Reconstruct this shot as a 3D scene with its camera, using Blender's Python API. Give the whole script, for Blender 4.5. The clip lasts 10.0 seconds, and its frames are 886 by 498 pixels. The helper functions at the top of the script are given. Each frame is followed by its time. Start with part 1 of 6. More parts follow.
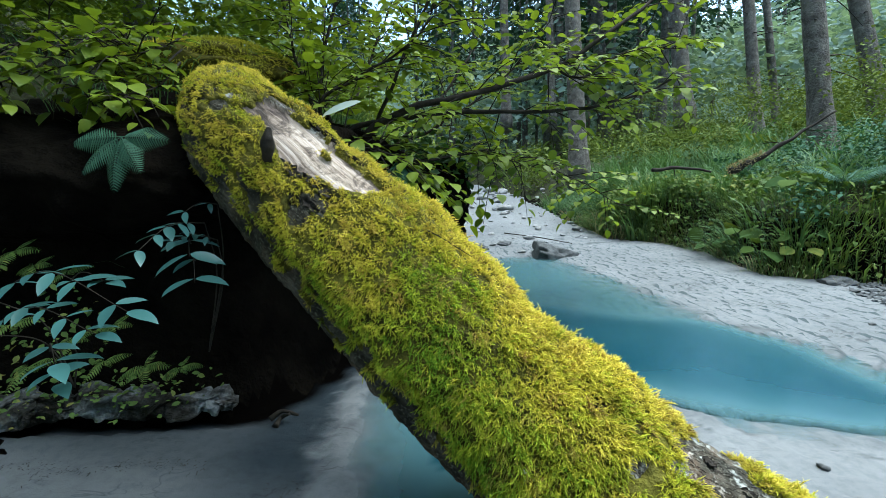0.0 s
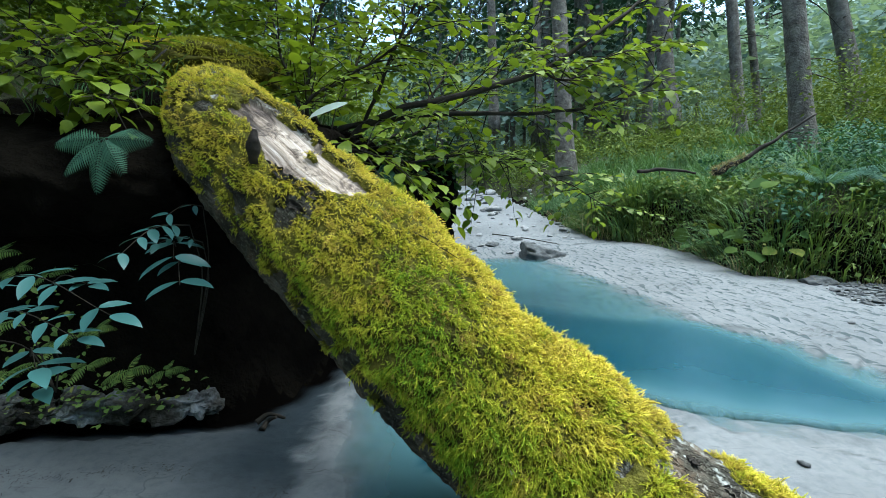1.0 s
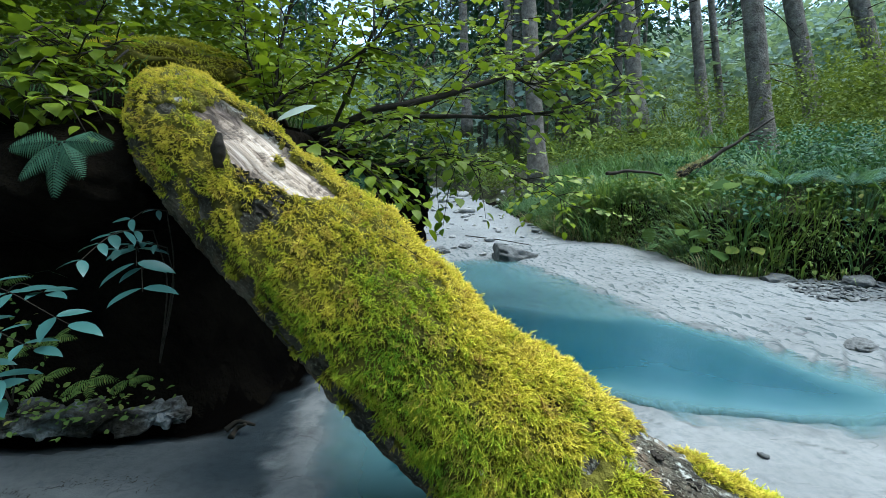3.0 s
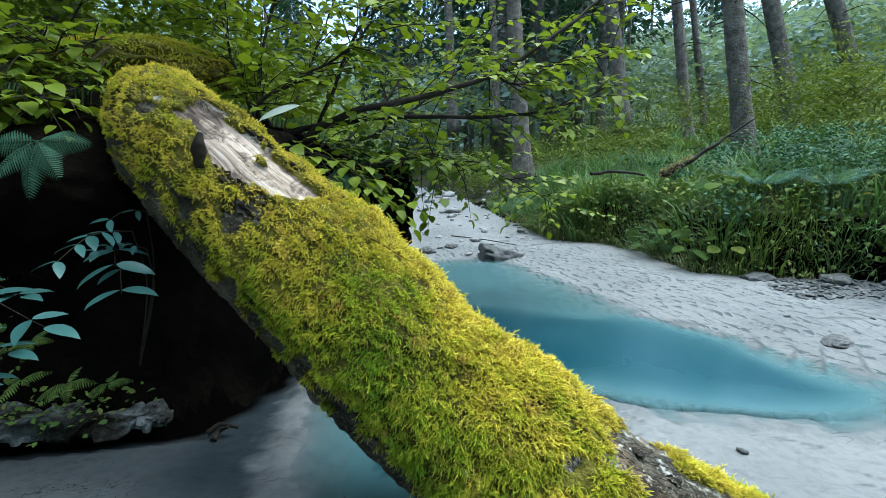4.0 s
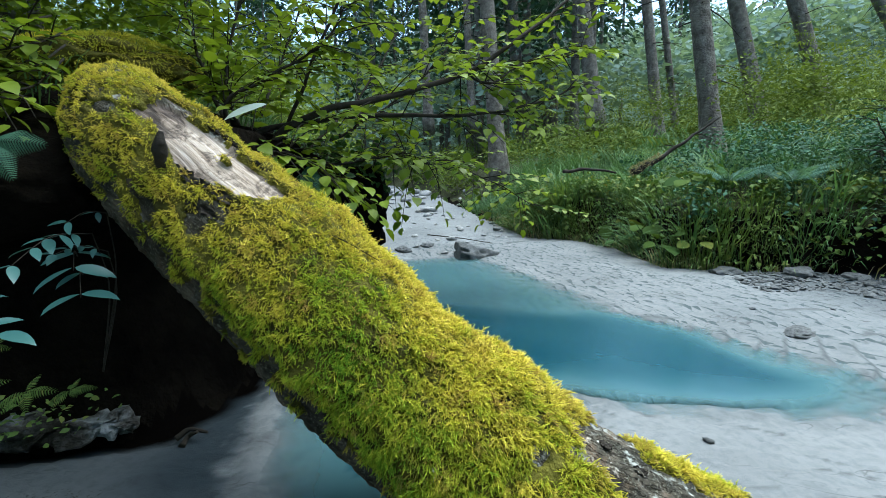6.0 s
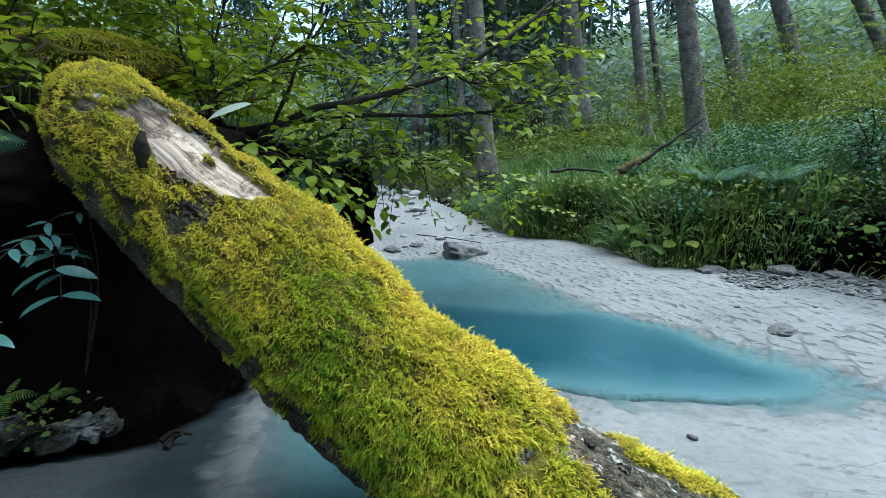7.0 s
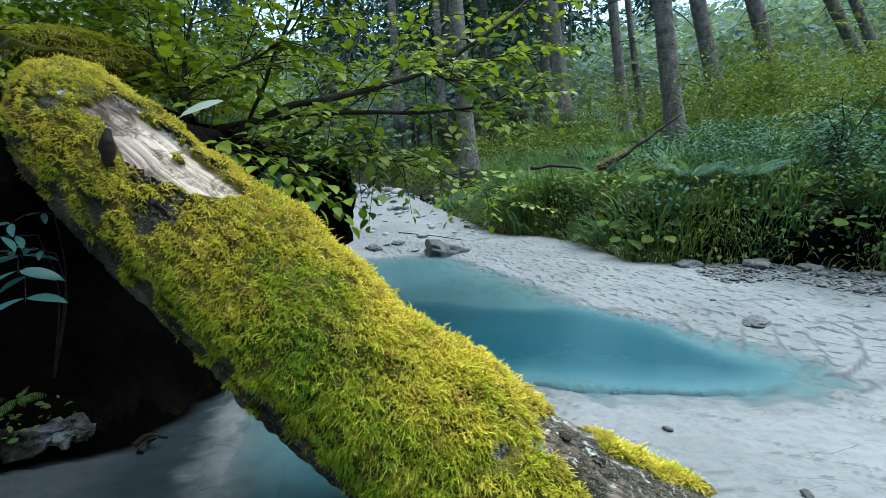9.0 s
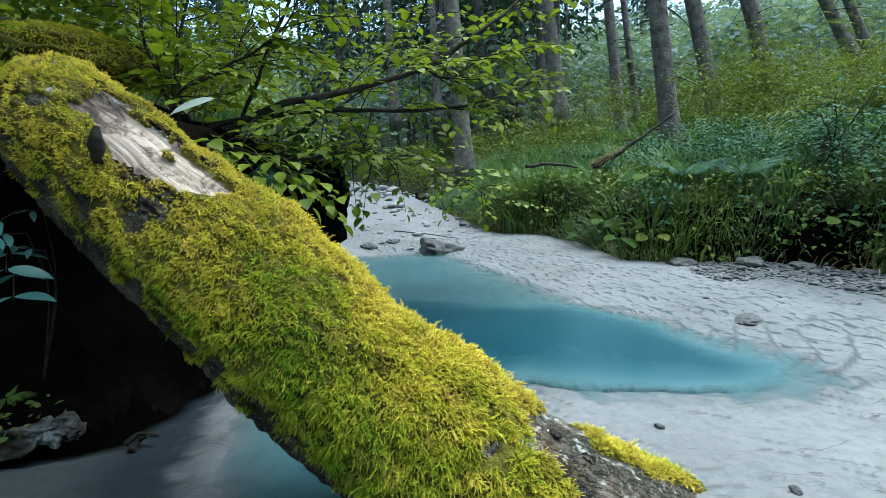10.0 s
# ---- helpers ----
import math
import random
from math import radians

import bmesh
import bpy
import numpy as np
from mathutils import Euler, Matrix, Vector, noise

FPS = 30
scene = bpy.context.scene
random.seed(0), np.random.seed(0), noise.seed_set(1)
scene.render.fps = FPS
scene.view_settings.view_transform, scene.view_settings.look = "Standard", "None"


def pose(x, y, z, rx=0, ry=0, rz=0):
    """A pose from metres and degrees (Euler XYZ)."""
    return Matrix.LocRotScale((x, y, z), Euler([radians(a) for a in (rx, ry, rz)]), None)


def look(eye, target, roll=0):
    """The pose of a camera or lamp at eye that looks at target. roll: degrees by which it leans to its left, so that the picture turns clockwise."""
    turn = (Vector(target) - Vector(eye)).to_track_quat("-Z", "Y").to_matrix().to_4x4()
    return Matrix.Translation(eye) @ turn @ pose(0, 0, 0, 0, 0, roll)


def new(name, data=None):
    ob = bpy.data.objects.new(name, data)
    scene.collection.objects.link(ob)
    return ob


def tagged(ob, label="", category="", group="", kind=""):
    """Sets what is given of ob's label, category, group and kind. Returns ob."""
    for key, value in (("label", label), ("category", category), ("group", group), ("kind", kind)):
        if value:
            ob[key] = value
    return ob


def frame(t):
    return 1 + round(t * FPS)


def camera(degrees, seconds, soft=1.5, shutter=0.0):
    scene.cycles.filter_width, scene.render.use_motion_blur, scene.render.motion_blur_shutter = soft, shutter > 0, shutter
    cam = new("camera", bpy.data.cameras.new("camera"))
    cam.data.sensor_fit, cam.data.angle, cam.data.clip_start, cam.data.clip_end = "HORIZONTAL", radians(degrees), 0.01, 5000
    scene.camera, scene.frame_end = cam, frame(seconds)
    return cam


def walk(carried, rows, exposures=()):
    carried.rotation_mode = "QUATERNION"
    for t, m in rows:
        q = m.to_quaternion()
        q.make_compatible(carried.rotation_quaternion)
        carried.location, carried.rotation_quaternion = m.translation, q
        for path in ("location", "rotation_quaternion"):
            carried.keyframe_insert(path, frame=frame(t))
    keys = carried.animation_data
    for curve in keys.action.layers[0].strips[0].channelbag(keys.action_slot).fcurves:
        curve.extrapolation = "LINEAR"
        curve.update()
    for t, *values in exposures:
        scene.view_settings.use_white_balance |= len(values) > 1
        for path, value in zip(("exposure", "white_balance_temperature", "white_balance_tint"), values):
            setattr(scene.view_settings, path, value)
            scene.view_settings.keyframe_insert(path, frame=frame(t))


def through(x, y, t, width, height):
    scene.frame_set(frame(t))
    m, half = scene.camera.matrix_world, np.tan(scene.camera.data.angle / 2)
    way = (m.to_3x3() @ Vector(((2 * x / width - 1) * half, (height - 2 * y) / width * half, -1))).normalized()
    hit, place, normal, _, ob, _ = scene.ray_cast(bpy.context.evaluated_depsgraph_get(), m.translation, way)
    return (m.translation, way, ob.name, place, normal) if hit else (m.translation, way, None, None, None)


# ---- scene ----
EXPOSURE = 1.70
PATH = [
    (0, (-0.0384, 0.0095, 0.8929), (-0.2861, 1.9688, 0.5768), -0.81),
    (0.5, (-0.0368, 0.0088, 0.8947), (-0.2651, 1.9705, 0.5792), -0.75),
    (1, (-0.0344, 0.0069, 0.8963), (-0.2361, 1.9719, 0.5828), -0.73),
    (1.5, (-0.0310, 0.0065, 0.8981), (-0.2079, 1.9741, 0.5858), -0.80),
    (2, (-0.0280, 0.0058, 0.8992), (-0.1784, 1.9759, 0.5892), -0.84),
    (2.5, (-0.0239, 0.0037, 0.9006), (-0.1498, 1.9757, 0.5917), -0.87),
    (4, (-0.0115, 0.0006, 0.9012), (-0.0589, 1.9761, 0.5924), -0.79),
    (4.5, (-0.0058, 0.0004, 0.9004), (-0.0276, 1.9759, 0.5895), -0.87),
    (5, (0.0000, 0.0000, 0.9000), (0.0000, 1.9754, 0.5871), -1.00),
    (5.5, (0.0064, 0.0002, 0.8986), (0.0260, 1.9755, 0.5853), -1.11),
    (7, (0.0249, -0.0027, 0.8987), (0.1041, 1.9707, 0.5833), -1.18),
    (7.5, (0.0302, -0.0035, 0.8993), (0.1279, 1.9688, 0.5823), -1.15),
    (8, (0.0364, -0.0040, 0.8993), (0.1497, 1.9669, 0.5786), -1.26),
    (8.5, (0.0425, -0.0035, 0.8969), (0.1705, 1.9662, 0.5744), -1.39),
    (9, (0.0489, -0.0027, 0.8952), (0.1909, 1.9655, 0.5698), -1.55),
    (9.5, (0.0561, -0.0036, 0.8947), (0.2077, 1.9633, 0.5659), -1.61),
    (10, (0.0617, -0.0038, 0.8935), (0.2185, 1.9622, 0.5616), -1.50),
]
cam = camera(83.0, 10.0, soft=0.58)
walk(cam, [(t, look(eye, target, roll)) for t, eye, target, roll in PATH], exposures=[(0, EXPOSURE + 0.02, 5900, 1), (10, EXPOSURE - 0.12, 5900, 1)])

# ---- light: a bright hazy sky above a wooded valley ----
world = bpy.data.worlds.new("sky")
scene.world = world
world.use_nodes = True
wn = world.node_tree.nodes
wl = world.node_tree.links
sky = wn.new("ShaderNodeTexSky")
sky.sky_type = "NISHITA"
sky.sun_disc = False
sky.sun_elevation = radians(71)
sky.sun_rotation = radians(57)
wl.new(sky.outputs[0], wn["Background"].inputs[0])
wn["Background"].inputs[1].default_value = 0.14
sun = new("sun", bpy.data.lights.new("sun", "SUN"))
sun.data.energy = 2.9
sun.data.angle = radians(75)
sun.data.color = (1.0, 0.96, 0.88)
sun.matrix_world = look((3.4, 2.2, 12), (0, 0, 0))


# ---- numeric noise and mesh helpers ----
def lattice(ix, iy, iz, seed):
    h = (ix * 374761393 + iy * 668265263 + iz * 2147483647 + seed * 974711) & 0xFFFFFFFF
    h = ((h ^ (h >> 13)) * 1274126177) & 0xFFFFFFFF
    h = ((h ^ (h >> 15)) * 2246822519) & 0xFFFFFFFF
    return ((h ^ (h >> 16)) & 0xFFFF) / 65535.0


def vnoise(p, seed=0):
    """Smooth value noise from -1 to 1 at the rows of p, which have 3 columns."""
    p = np.asarray(p, float)
    i = np.floor(p).astype(np.int64)
    f = p - i
    f = f * f * (3 - 2 * f)
    out = np.zeros(len(p))
    for dx in (0, 1):
        for dy in (0, 1):
            for dz in (0, 1):
                w = np.abs(1 - dx - f[:, 0]) * np.abs(1 - dy - f[:, 1]) * np.abs(1 - dz - f[:, 2])
                out += w * lattice(i[:, 0] + dx, i[:, 1] + dy, i[:, 2] + dz, seed)
    return out * 2 - 1


def fbm(p, octaves=4, seed=0):
    p = np.asarray(p, float)
    total, amp = np.zeros(len(p)), 1.0
    for k in range(octaves):
        total += amp * vnoise(p * 2.03**k, seed + k)
        amp *= 0.5
    return total


def p2(x, y, s=1.0, z=0.0):
    return np.stack([x * s, y * s, np.full_like(x, z)], -1)


def sstep(a, b, v):
    k = np.clip((v - a) / (b - a), 0, 1)
    return k * k * (3 - 2 * k)


def polyline_distance(px, py, pts):
    best = np.full(px.shape, 1e9)
    for (ax, ay), (bx, by) in zip(pts[:-1], pts[1:]):
        dx, dy = bx - ax, by - ay
        k = np.clip(((px - ax) * dx + (py - ay) * dy) / (dx * dx + dy * dy), 0, 1)
        best = np.minimum(best, np.hypot(px - ax - k * dx, py - ay - k * dy))
    return best


def inside(px, py, pts):
    res = np.zeros(px.shape, bool)
    for (ax, ay), (bx, by) in zip(pts, pts[1:] + pts[:1]):
        cross = (ay > py) != (by > py)
        with np.errstate(divide="ignore", invalid="ignore"):
            res ^= cross & (px < (bx - ax) * (py - ay) / (by - ay + 1e-12) + ax)
    return res


def fast_mesh(name, verts, faces, smooth=True):
    """A mesh from an array of points and an array of faces that all have the same number of corners."""
    me = bpy.data.meshes.new(name)
    verts, faces = np.asarray(verts, np.float32), np.asarray(faces, np.int32)
    n, k = faces.shape
    me.vertices.add(len(verts))
    me.vertices.foreach_set("co", verts.ravel())
    me.loops.add(n * k)
    me.loops.foreach_set("vertex_index", faces.ravel())
    me.polygons.add(n)
    me.polygons.foreach_set("loop_start", np.arange(0, n * k, k, dtype=np.int32))
    me.polygons.foreach_set("use_smooth", np.full(n, smooth))
    me.update(calc_edges=True)
    return me


def grid_faces(rows, cols, wrap=False):
    r, c = np.meshgrid(np.arange(rows - 1), np.arange(cols if wrap else cols - 1), indexing="ij")
    a, d = r * cols + c, r * cols + (c + 1) % cols
    return np.stack([a, d, d + cols, a + cols], -1).reshape(-1, 4)


def scatter(verts, faces, frames, places, sizes):
    """Copies of a small shape joined into arrays; frames are N x 3 x 3 with the axes as columns."""
    verts, faces = np.asarray(verts, float), np.asarray(faces)
    v = np.einsum("nij,kj->nki", frames, verts) * np.reshape(sizes, (-1, 1, 1)) + places[:, None, :]
    f = faces[None] + (np.arange(len(places)) * len(verts))[:, None, None]
    return v.reshape(-1, 3), f.reshape(-1, faces.shape[1])


def unit(v):
    return v / np.maximum(np.linalg.norm(v, axis=-1, keepdims=True), 1e-9)


def frames_along(y_axis, up):
    """Frames whose second column is y_axis and whose third lies towards up."""
    y = unit(y_axis)
    x = unit(np.cross(y, up))
    return np.stack([x, y, np.cross(x, y)], -1)


def join(pieces):
    verts, faces, base = [], [], 0
    for v, f in pieces:
        verts.append(v)
        faces.append(np.asarray(f) + base)
        base += len(v)
    return np.concatenate(verts), np.concatenate(faces)


def tube(points, radii, sides=8, lump=0.0, seed=0):
    """A tapered tube along points, with closed ends, as arrays of quads."""
    pts, radii = np.asarray(points, float), np.asarray(radii, float)
    tan = unit(np.gradient(pts, axis=0))
    ref = np.array([0.0, 0.0, 1.0]) if abs(tan[0, 2]) < 0.8 else np.array([1.0, 0.0, 0.0])
    side = unit(np.cross(tan, ref))
    up = np.cross(side, tan)
    ang = np.linspace(0, 2 * math.pi, sides, endpoint=False)
    ring = np.cos(ang)[None, :, None] * side[:, None] + np.sin(ang)[None, :, None] * up[:, None]
    r = radii[:, None] * np.ones((1, sides))
    if lump:
        q = (pts[:, None] + ring * radii[:, None, None]).reshape(-1, 3)
        r = r * (1 + lump * fbm(q * 0.6 / max(radii.max(), 1e-3), 3, seed).reshape(r.shape))
    v = (pts[:, None] + ring * r[..., None]).reshape(-1, 3)
    f = grid_faces(len(pts), sides, True)
    v = np.concatenate([v, pts[:1], pts[-1:]])
    a, b = len(v) - 2, len(v) - 1
    k = np.arange(sides)
    last = (len(pts) - 1) * sides
    caps = np.concatenate([np.stack([(k + 1) % sides, k, np.full(sides, a), np.full(sides, a)], -1),
                           np.stack([last + k, last + (k + 1) % sides, np.full(sides, b), np.full(sides, b)], -1)])
    return v, f, caps


def tube_mesh(name, points, radii, sides=8, lump=0.0, seed=0):
    v, f, caps = tube(points, radii, sides, lump, seed)
    me = bpy.data.meshes.new(name)
    me.from_pydata(v.tolist(), [], f.tolist() + [list(c[:3]) for c in caps.tolist()])
    me.polygons.foreach_set("use_smooth", np.ones(len(me.polygons), bool))
    me.update()
    return me


def smooth_path(points, n):
    """A Catmull-Rom curve through points, in n steps."""
    p = np.asarray(points, float)
    p = np.concatenate([[2 * p[0] - p[1]], p, [2 * p[-1] - p[-2]]])
    u = np.linspace(0, len(p) - 3 - 1e-6, n)
    i = u.astype(int)
    t = (u - i)[:, None]
    a, b, c, d = p[i], p[i + 1], p[i + 2], p[i + 3]
    return 0.5 * (2 * b + (c - a) * t + (2 * a - 5 * b + 4 * c - d) * t**2 + (3 * b - a - 3 * c + d) * t**3)


def part(name, mesh, material, parent=None, label=""):
    ob = new(name, mesh)
    if not mesh.materials:
        mesh.materials.append(material)
    if parent:
        ob.parent = parent
    if label:
        ob["label"] = label
    return ob


def thing(name, label, category, kind="", group="", at=(0, 0, 0)):
    ob = new(name)
    ob.empty_display_size = 0.1
    ob.location = at
    return tagged(ob, label, category, group, kind)


rng = np.random.default_rng(7)


# ---- materials ----
def material(name, rough=0.8, spec=0.3):
    m = bpy.data.materials.new(name)
    m.use_nodes = True
    n, l = m.node_tree.nodes, m.node_tree.links
    b = n["Principled BSDF"]
    b.inputs["Roughness"].default_value = rough
    b.inputs["Specular IOR Level"].default_value = spec
    return m, n, l, b


def ramp(n, stops):
    r = n.new("ShaderNodeValToRGB")
    e = r.color_ramp.elements
    e[0].position, e[0].color = stops[0][0], (*stops[0][1], 1)
    e[1].position, e[1].color = stops[-1][0], (*stops[-1][1], 1)
    for pos, col in stops[1:-1]:
        x = e.new(pos)
        x.color = (*col, 1)
    return r


def noise_tex(n, l, scale, detail=4, rough=0.55, coords=None, distort=0.0):
    t = n.new("ShaderNodeTexNoise")
    t.inputs["Scale"].default_value = scale
    t.inputs["Detail"].default_value = detail
    t.inputs["Roughness"].default_value = rough
    t.inputs["Distortion"].default_value = distort
    if coords is None:
        coords = n.new("ShaderNodeTexCoord").outputs["Object"]
    l.new(coords, t.inputs["Vector"])
    return t


def mix(n, l, fac, a, b, mode="MIX"):
    m = n.new("ShaderNodeMix")
    m.data_type, m.blend_type = "RGBA", mode
    for slot, v in ((0, fac), (6, a), (7, b)):
        if isinstance(v, (float, int)):
            m.inputs[slot].default_value = v
        elif isinstance(v, tuple):
            m.inputs[slot].default_value = (*v, 1)
        else:
            l.new(v, m.inputs[slot])
    return m.outputs[2]


def bump(n, l, b, height, strength=0.5, distance=0.01):
    k = n.new("ShaderNodeBump")
    k.inputs["Strength"].default_value = strength
    k.inputs["Distance"].default_value = distance
    l.new(height, k.inputs["Height"])
    l.new(k.outputs[0], b.inputs["Normal"])


def leafy(name, dark, light, rough=0.45, spec=0.4, through=0.35, patch=2.0, old=None):
    """Leaf green that differs from leaf to leaf and from patch to patch, and lets light through."""
    m, n, l, b = material(name, rough, spec)
    g = n.new("ShaderNodeNewGeometry")
    r = ramp(n, [(0.0, dark), (0.75, light)] + ([(1.0, old)] if old else []))
    wide = noise_tex(n, l, patch, 2)
    add = n.new("ShaderNodeMath")
    add.operation = "MULTIPLY_ADD"
    add.inputs[1].default_value = 0.65
    own = n.new("ShaderNodeObjectInfo")
    both = n.new("ShaderNodeMath")
    both.operation = "ADD"
    l.new(g.outputs["Random Per Island"], both.inputs[0])
    l.new(own.outputs["Random"], both.inputs[1])
    one = n.new("ShaderNodeMath")
    one.operation = "FRACT"
    l.new(both.outputs[0], one.inputs[0])
    l.new(one.outputs[0], add.inputs[0])
    sub = n.new("ShaderNodeMath")
    sub.operation = "MULTIPLY"
    sub.inputs[1].default_value = 0.45
    l.new(wide.outputs["Fac"], sub.inputs[0])
    l.new(sub.outputs[0], add.inputs[2])
    l.new(add.outputs[0], r.inputs[0])
    l.new(r.outputs[0], b.inputs["Base Color"])
    t = n.new("ShaderNodeBsdfTranslucent")
    warm = mix(n, l, 1.0, r.outputs[0], (1.0, 1.0, 0.45), "MULTIPLY")
    l.new(warm, t.inputs[0])
    s = n.new("ShaderNodeMixShader")
    s.inputs[0].default_value = through
    l.new(b.outputs[0], s.inputs[1])
    l.new(t.outputs[0], s.inputs[2])
    l.new(s.outputs[0], n["Material Output"].inputs[0])
    return m


def earthy(name, cols, scale, rough=0.9, relief=0.5, distance=0.01, fine=60.0, spec=0.2):
    m, n, l, b = material(name, rough, spec)
    t = noise_tex(n, l, scale, 6, 0.6)
    f = noise_tex(n, l, fine, 4, 0.6)
    r = ramp(n, cols)
    l.new(t.outputs["Fac"], r.inputs[0])
    bw = n.new("ShaderNodeRGBToBW")
    l.new(f.outputs["Color"], bw.inputs[0])
    l.new(mix(n, l, 0.5, r.outputs[0], mix(n, l, 1.0, r.outputs[0], bw.outputs[0], "OVERLAY")), b.inputs["Base Color"])
    bump(n, l, b, f.outputs["Fac"], relief, distance)
    return m


def sand_material():
    """Pale silt; dark sediment gathers in the lee of ripples, and it is darker where it is wet or where shade is
    painted under the bank.
    """
    m, n, l, b = material("pale_silt", 0.85, 0.25)
    co = n.new("ShaderNodeTexCoord").outputs["Object"]
    big, fine, grit = noise_tex(n, l, 1.3, 5, 0.6, co), noise_tex(n, l, 24, 6, 0.7, co), noise_tex(n, l, 260, 3, 0.6, co)
    r = ramp(n, [(0.3, (0.150, 0.163, 0.171)), (0.7, (0.210, 0.225, 0.232))])
    l.new(big.outputs["Fac"], r.inputs[0])
    f = ramp(n, [(0.30, (0.72, 0.74, 0.76)), (0.55, (1, 1, 1))])
    l.new(fine.outputs["Fac"], f.inputs[0])
    c = mix(n, l, 1.0, r.outputs[0], f.outputs[0], "MULTIPLY")
    shade_damp = n.new("ShaderNodeAttribute")
    shade_damp.attribute_name = "wet_shade"
    dry = ramp(n, [(0.0, (0.85, 0.85, 0.85)), (1.0, (0.35, 0.35, 0.35))])
    l.new(shade_damp.outputs["Fac"], dry.inputs[0])
    for scale, seed, width, where in ((11.0, 0.0, 0.011, 0.57), (19.0, 3.7, 0.013, 0.58), (6.0, 8.1, 0.005, 0.57)):
        mp = n.new("ShaderNodeMapping")
        mp.inputs["Location"].default_value = (seed, seed, 0)
        mp.inputs["Rotation"].default_value = (0, 0, 0.5)
        mp.inputs["Scale"].default_value = (0.40, 1.0, 1.0)
        l.new(co, mp.inputs[0])
        line = noise_tex(n, l, scale, 2, 0.5, mp.outputs[0], 0.6)
        lr = ramp(n, [(0.5 - width, (0, 0, 0)), (0.5, (1, 1, 1)), (0.5 + width * 1.8, (0, 0, 0))])
        l.new(line.outputs["Fac"], lr.inputs[0])
        mask = noise_tex(n, l, scale * 0.45, 2, 0.5, mp.outputs[0])
        mr = ramp(n, [(where, (0, 0, 0)), (where + 0.08, (1, 1, 1))])
        l.new(mask.outputs["Fac"], mr.inputs[0])
        c = mix(n, l, mix(n, l, 1.0, mix(n, l, 1.0, lr.outputs[0], mr.outputs[0], "MULTIPLY"), dry.outputs[0], "MULTIPLY"), c, (0.06, 0.065, 0.07))
    # lunate ripple marks: each cell rises down the current and drops at its lee edge
    bend = noise_tex(n, l, 3.0, 2, 0.5, co)
    bent = mix(n, l, 0.12, co, bend.outputs["Color"], "ADD")
    mp = n.new("ShaderNodeMapping")
    mp.inputs["Rotation"].default_value = (0, 0, -0.30)
    mp.inputs["Scale"].default_value = (17.0, 11.5, 0.0)
    l.new(bent, mp.inputs[0])
    cell = n.new("ShaderNodeTexVoronoi")
    cell.inputs["Scale"].default_value = 1.0
    l.new(mp.outputs[0], cell.inputs["Vector"])
    rel = n.new("ShaderNodeVectorMath")
    rel.operation = "SUBTRACT"
    l.new(mp.outputs[0], rel.inputs[0])
    l.new(cell.outputs["Position"], rel.inputs[1])
    down = n.new("ShaderNodeVectorMath")
    down.operation = "DOT_PRODUCT"
    down.inputs[1].default_value = (1, 0.15, 0)
    l.new(rel.outputs[0], down.inputs[0])
    lee = ramp(n, [(0.26, (0, 0, 0)), (0.36, (1, 1, 1))])
    l.new(down.outputs["Value"], lee.inputs[0])
    some = noise_tex(n, l, 5.0, 3, 0.6, co)
    sm = ramp(n, [(0.36, (0, 0, 0)), (0.50, (1, 1, 1))])
    l.new(some.outputs["Fac"], sm.inputs[0])
    rz = n.new("ShaderNodeAttribute")
    rz.attribute_name = "rippled"
    scal = mix(n, l, 1.0, mix(n, l, 1.0, lee.outputs[0], sm.outputs[0], "MULTIPLY"), rz.outputs["Color"], "MULTIPLY")
    c = mix(n, l, scal, c, (0.055, 0.075, 0.08))
    at = n.new("ShaderNodeAttribute")
    at.attribute_name = "sediment"
    c = mix(n, l, at.outputs["Fac"], c, (0.07, 0.08, 0.085))
    wet_shade = n.new("ShaderNodeAttribute")
    wet_shade.attribute_name = "wet_shade"
    # One multiplier darkens both wet silt and the shade painted under the log.
    c = mix(n, l, wet_shade.outputs["Fac"], c, mix(n, l, 1.0, c, (0.135, 0.185, 0.22), "MULTIPLY"))
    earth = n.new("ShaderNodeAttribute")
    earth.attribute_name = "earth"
    # Bank soil, taken near black so the undercut's shade is in the colour.
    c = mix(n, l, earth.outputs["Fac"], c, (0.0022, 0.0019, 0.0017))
    l.new(c, b.inputs["Base Color"])
    shine = ramp(n, [(0.0, (0.25, 0.25, 0.25)), (1.0, (0.0, 0.0, 0.0))])
    l.new(earth.outputs["Fac"], shine.inputs[0])
    l.new(shine.outputs[0], b.inputs["Specular IOR Level"])
    steps = mix(n, l, rz.outputs["Fac"], (0.0, 0.0, 0.0), down.outputs["Value"])
    height_all = mix(n, l, 0.55, mix(n, l, 0.35, fine.outputs["Fac"], grit.outputs["Fac"]), steps, "ADD")
    bump(n, l, b, height_all, 0.7, 0.012)
    return m


MAT_SAND = sand_material()
# Dark soil, blacker than wet earth to carry the painted shade of the undercut.
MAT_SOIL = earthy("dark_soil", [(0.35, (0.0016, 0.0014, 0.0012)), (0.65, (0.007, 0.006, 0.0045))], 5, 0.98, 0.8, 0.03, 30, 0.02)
MAT_FLOOR = earthy("forest_floor", [(0.35, (0.016, 0.018, 0.008)), (0.65, (0.045, 0.052, 0.02))], 3, 0.95, 0.8, 0.03, 25)
MAT_BARK = earthy("spruce_bark", [(0.34, (0.075, 0.069, 0.062)), (0.50, (0.13, 0.122, 0.11)), (0.66, (0.20, 0.19, 0.175))], 9, 0.9, 1.0, 0.03, 34)
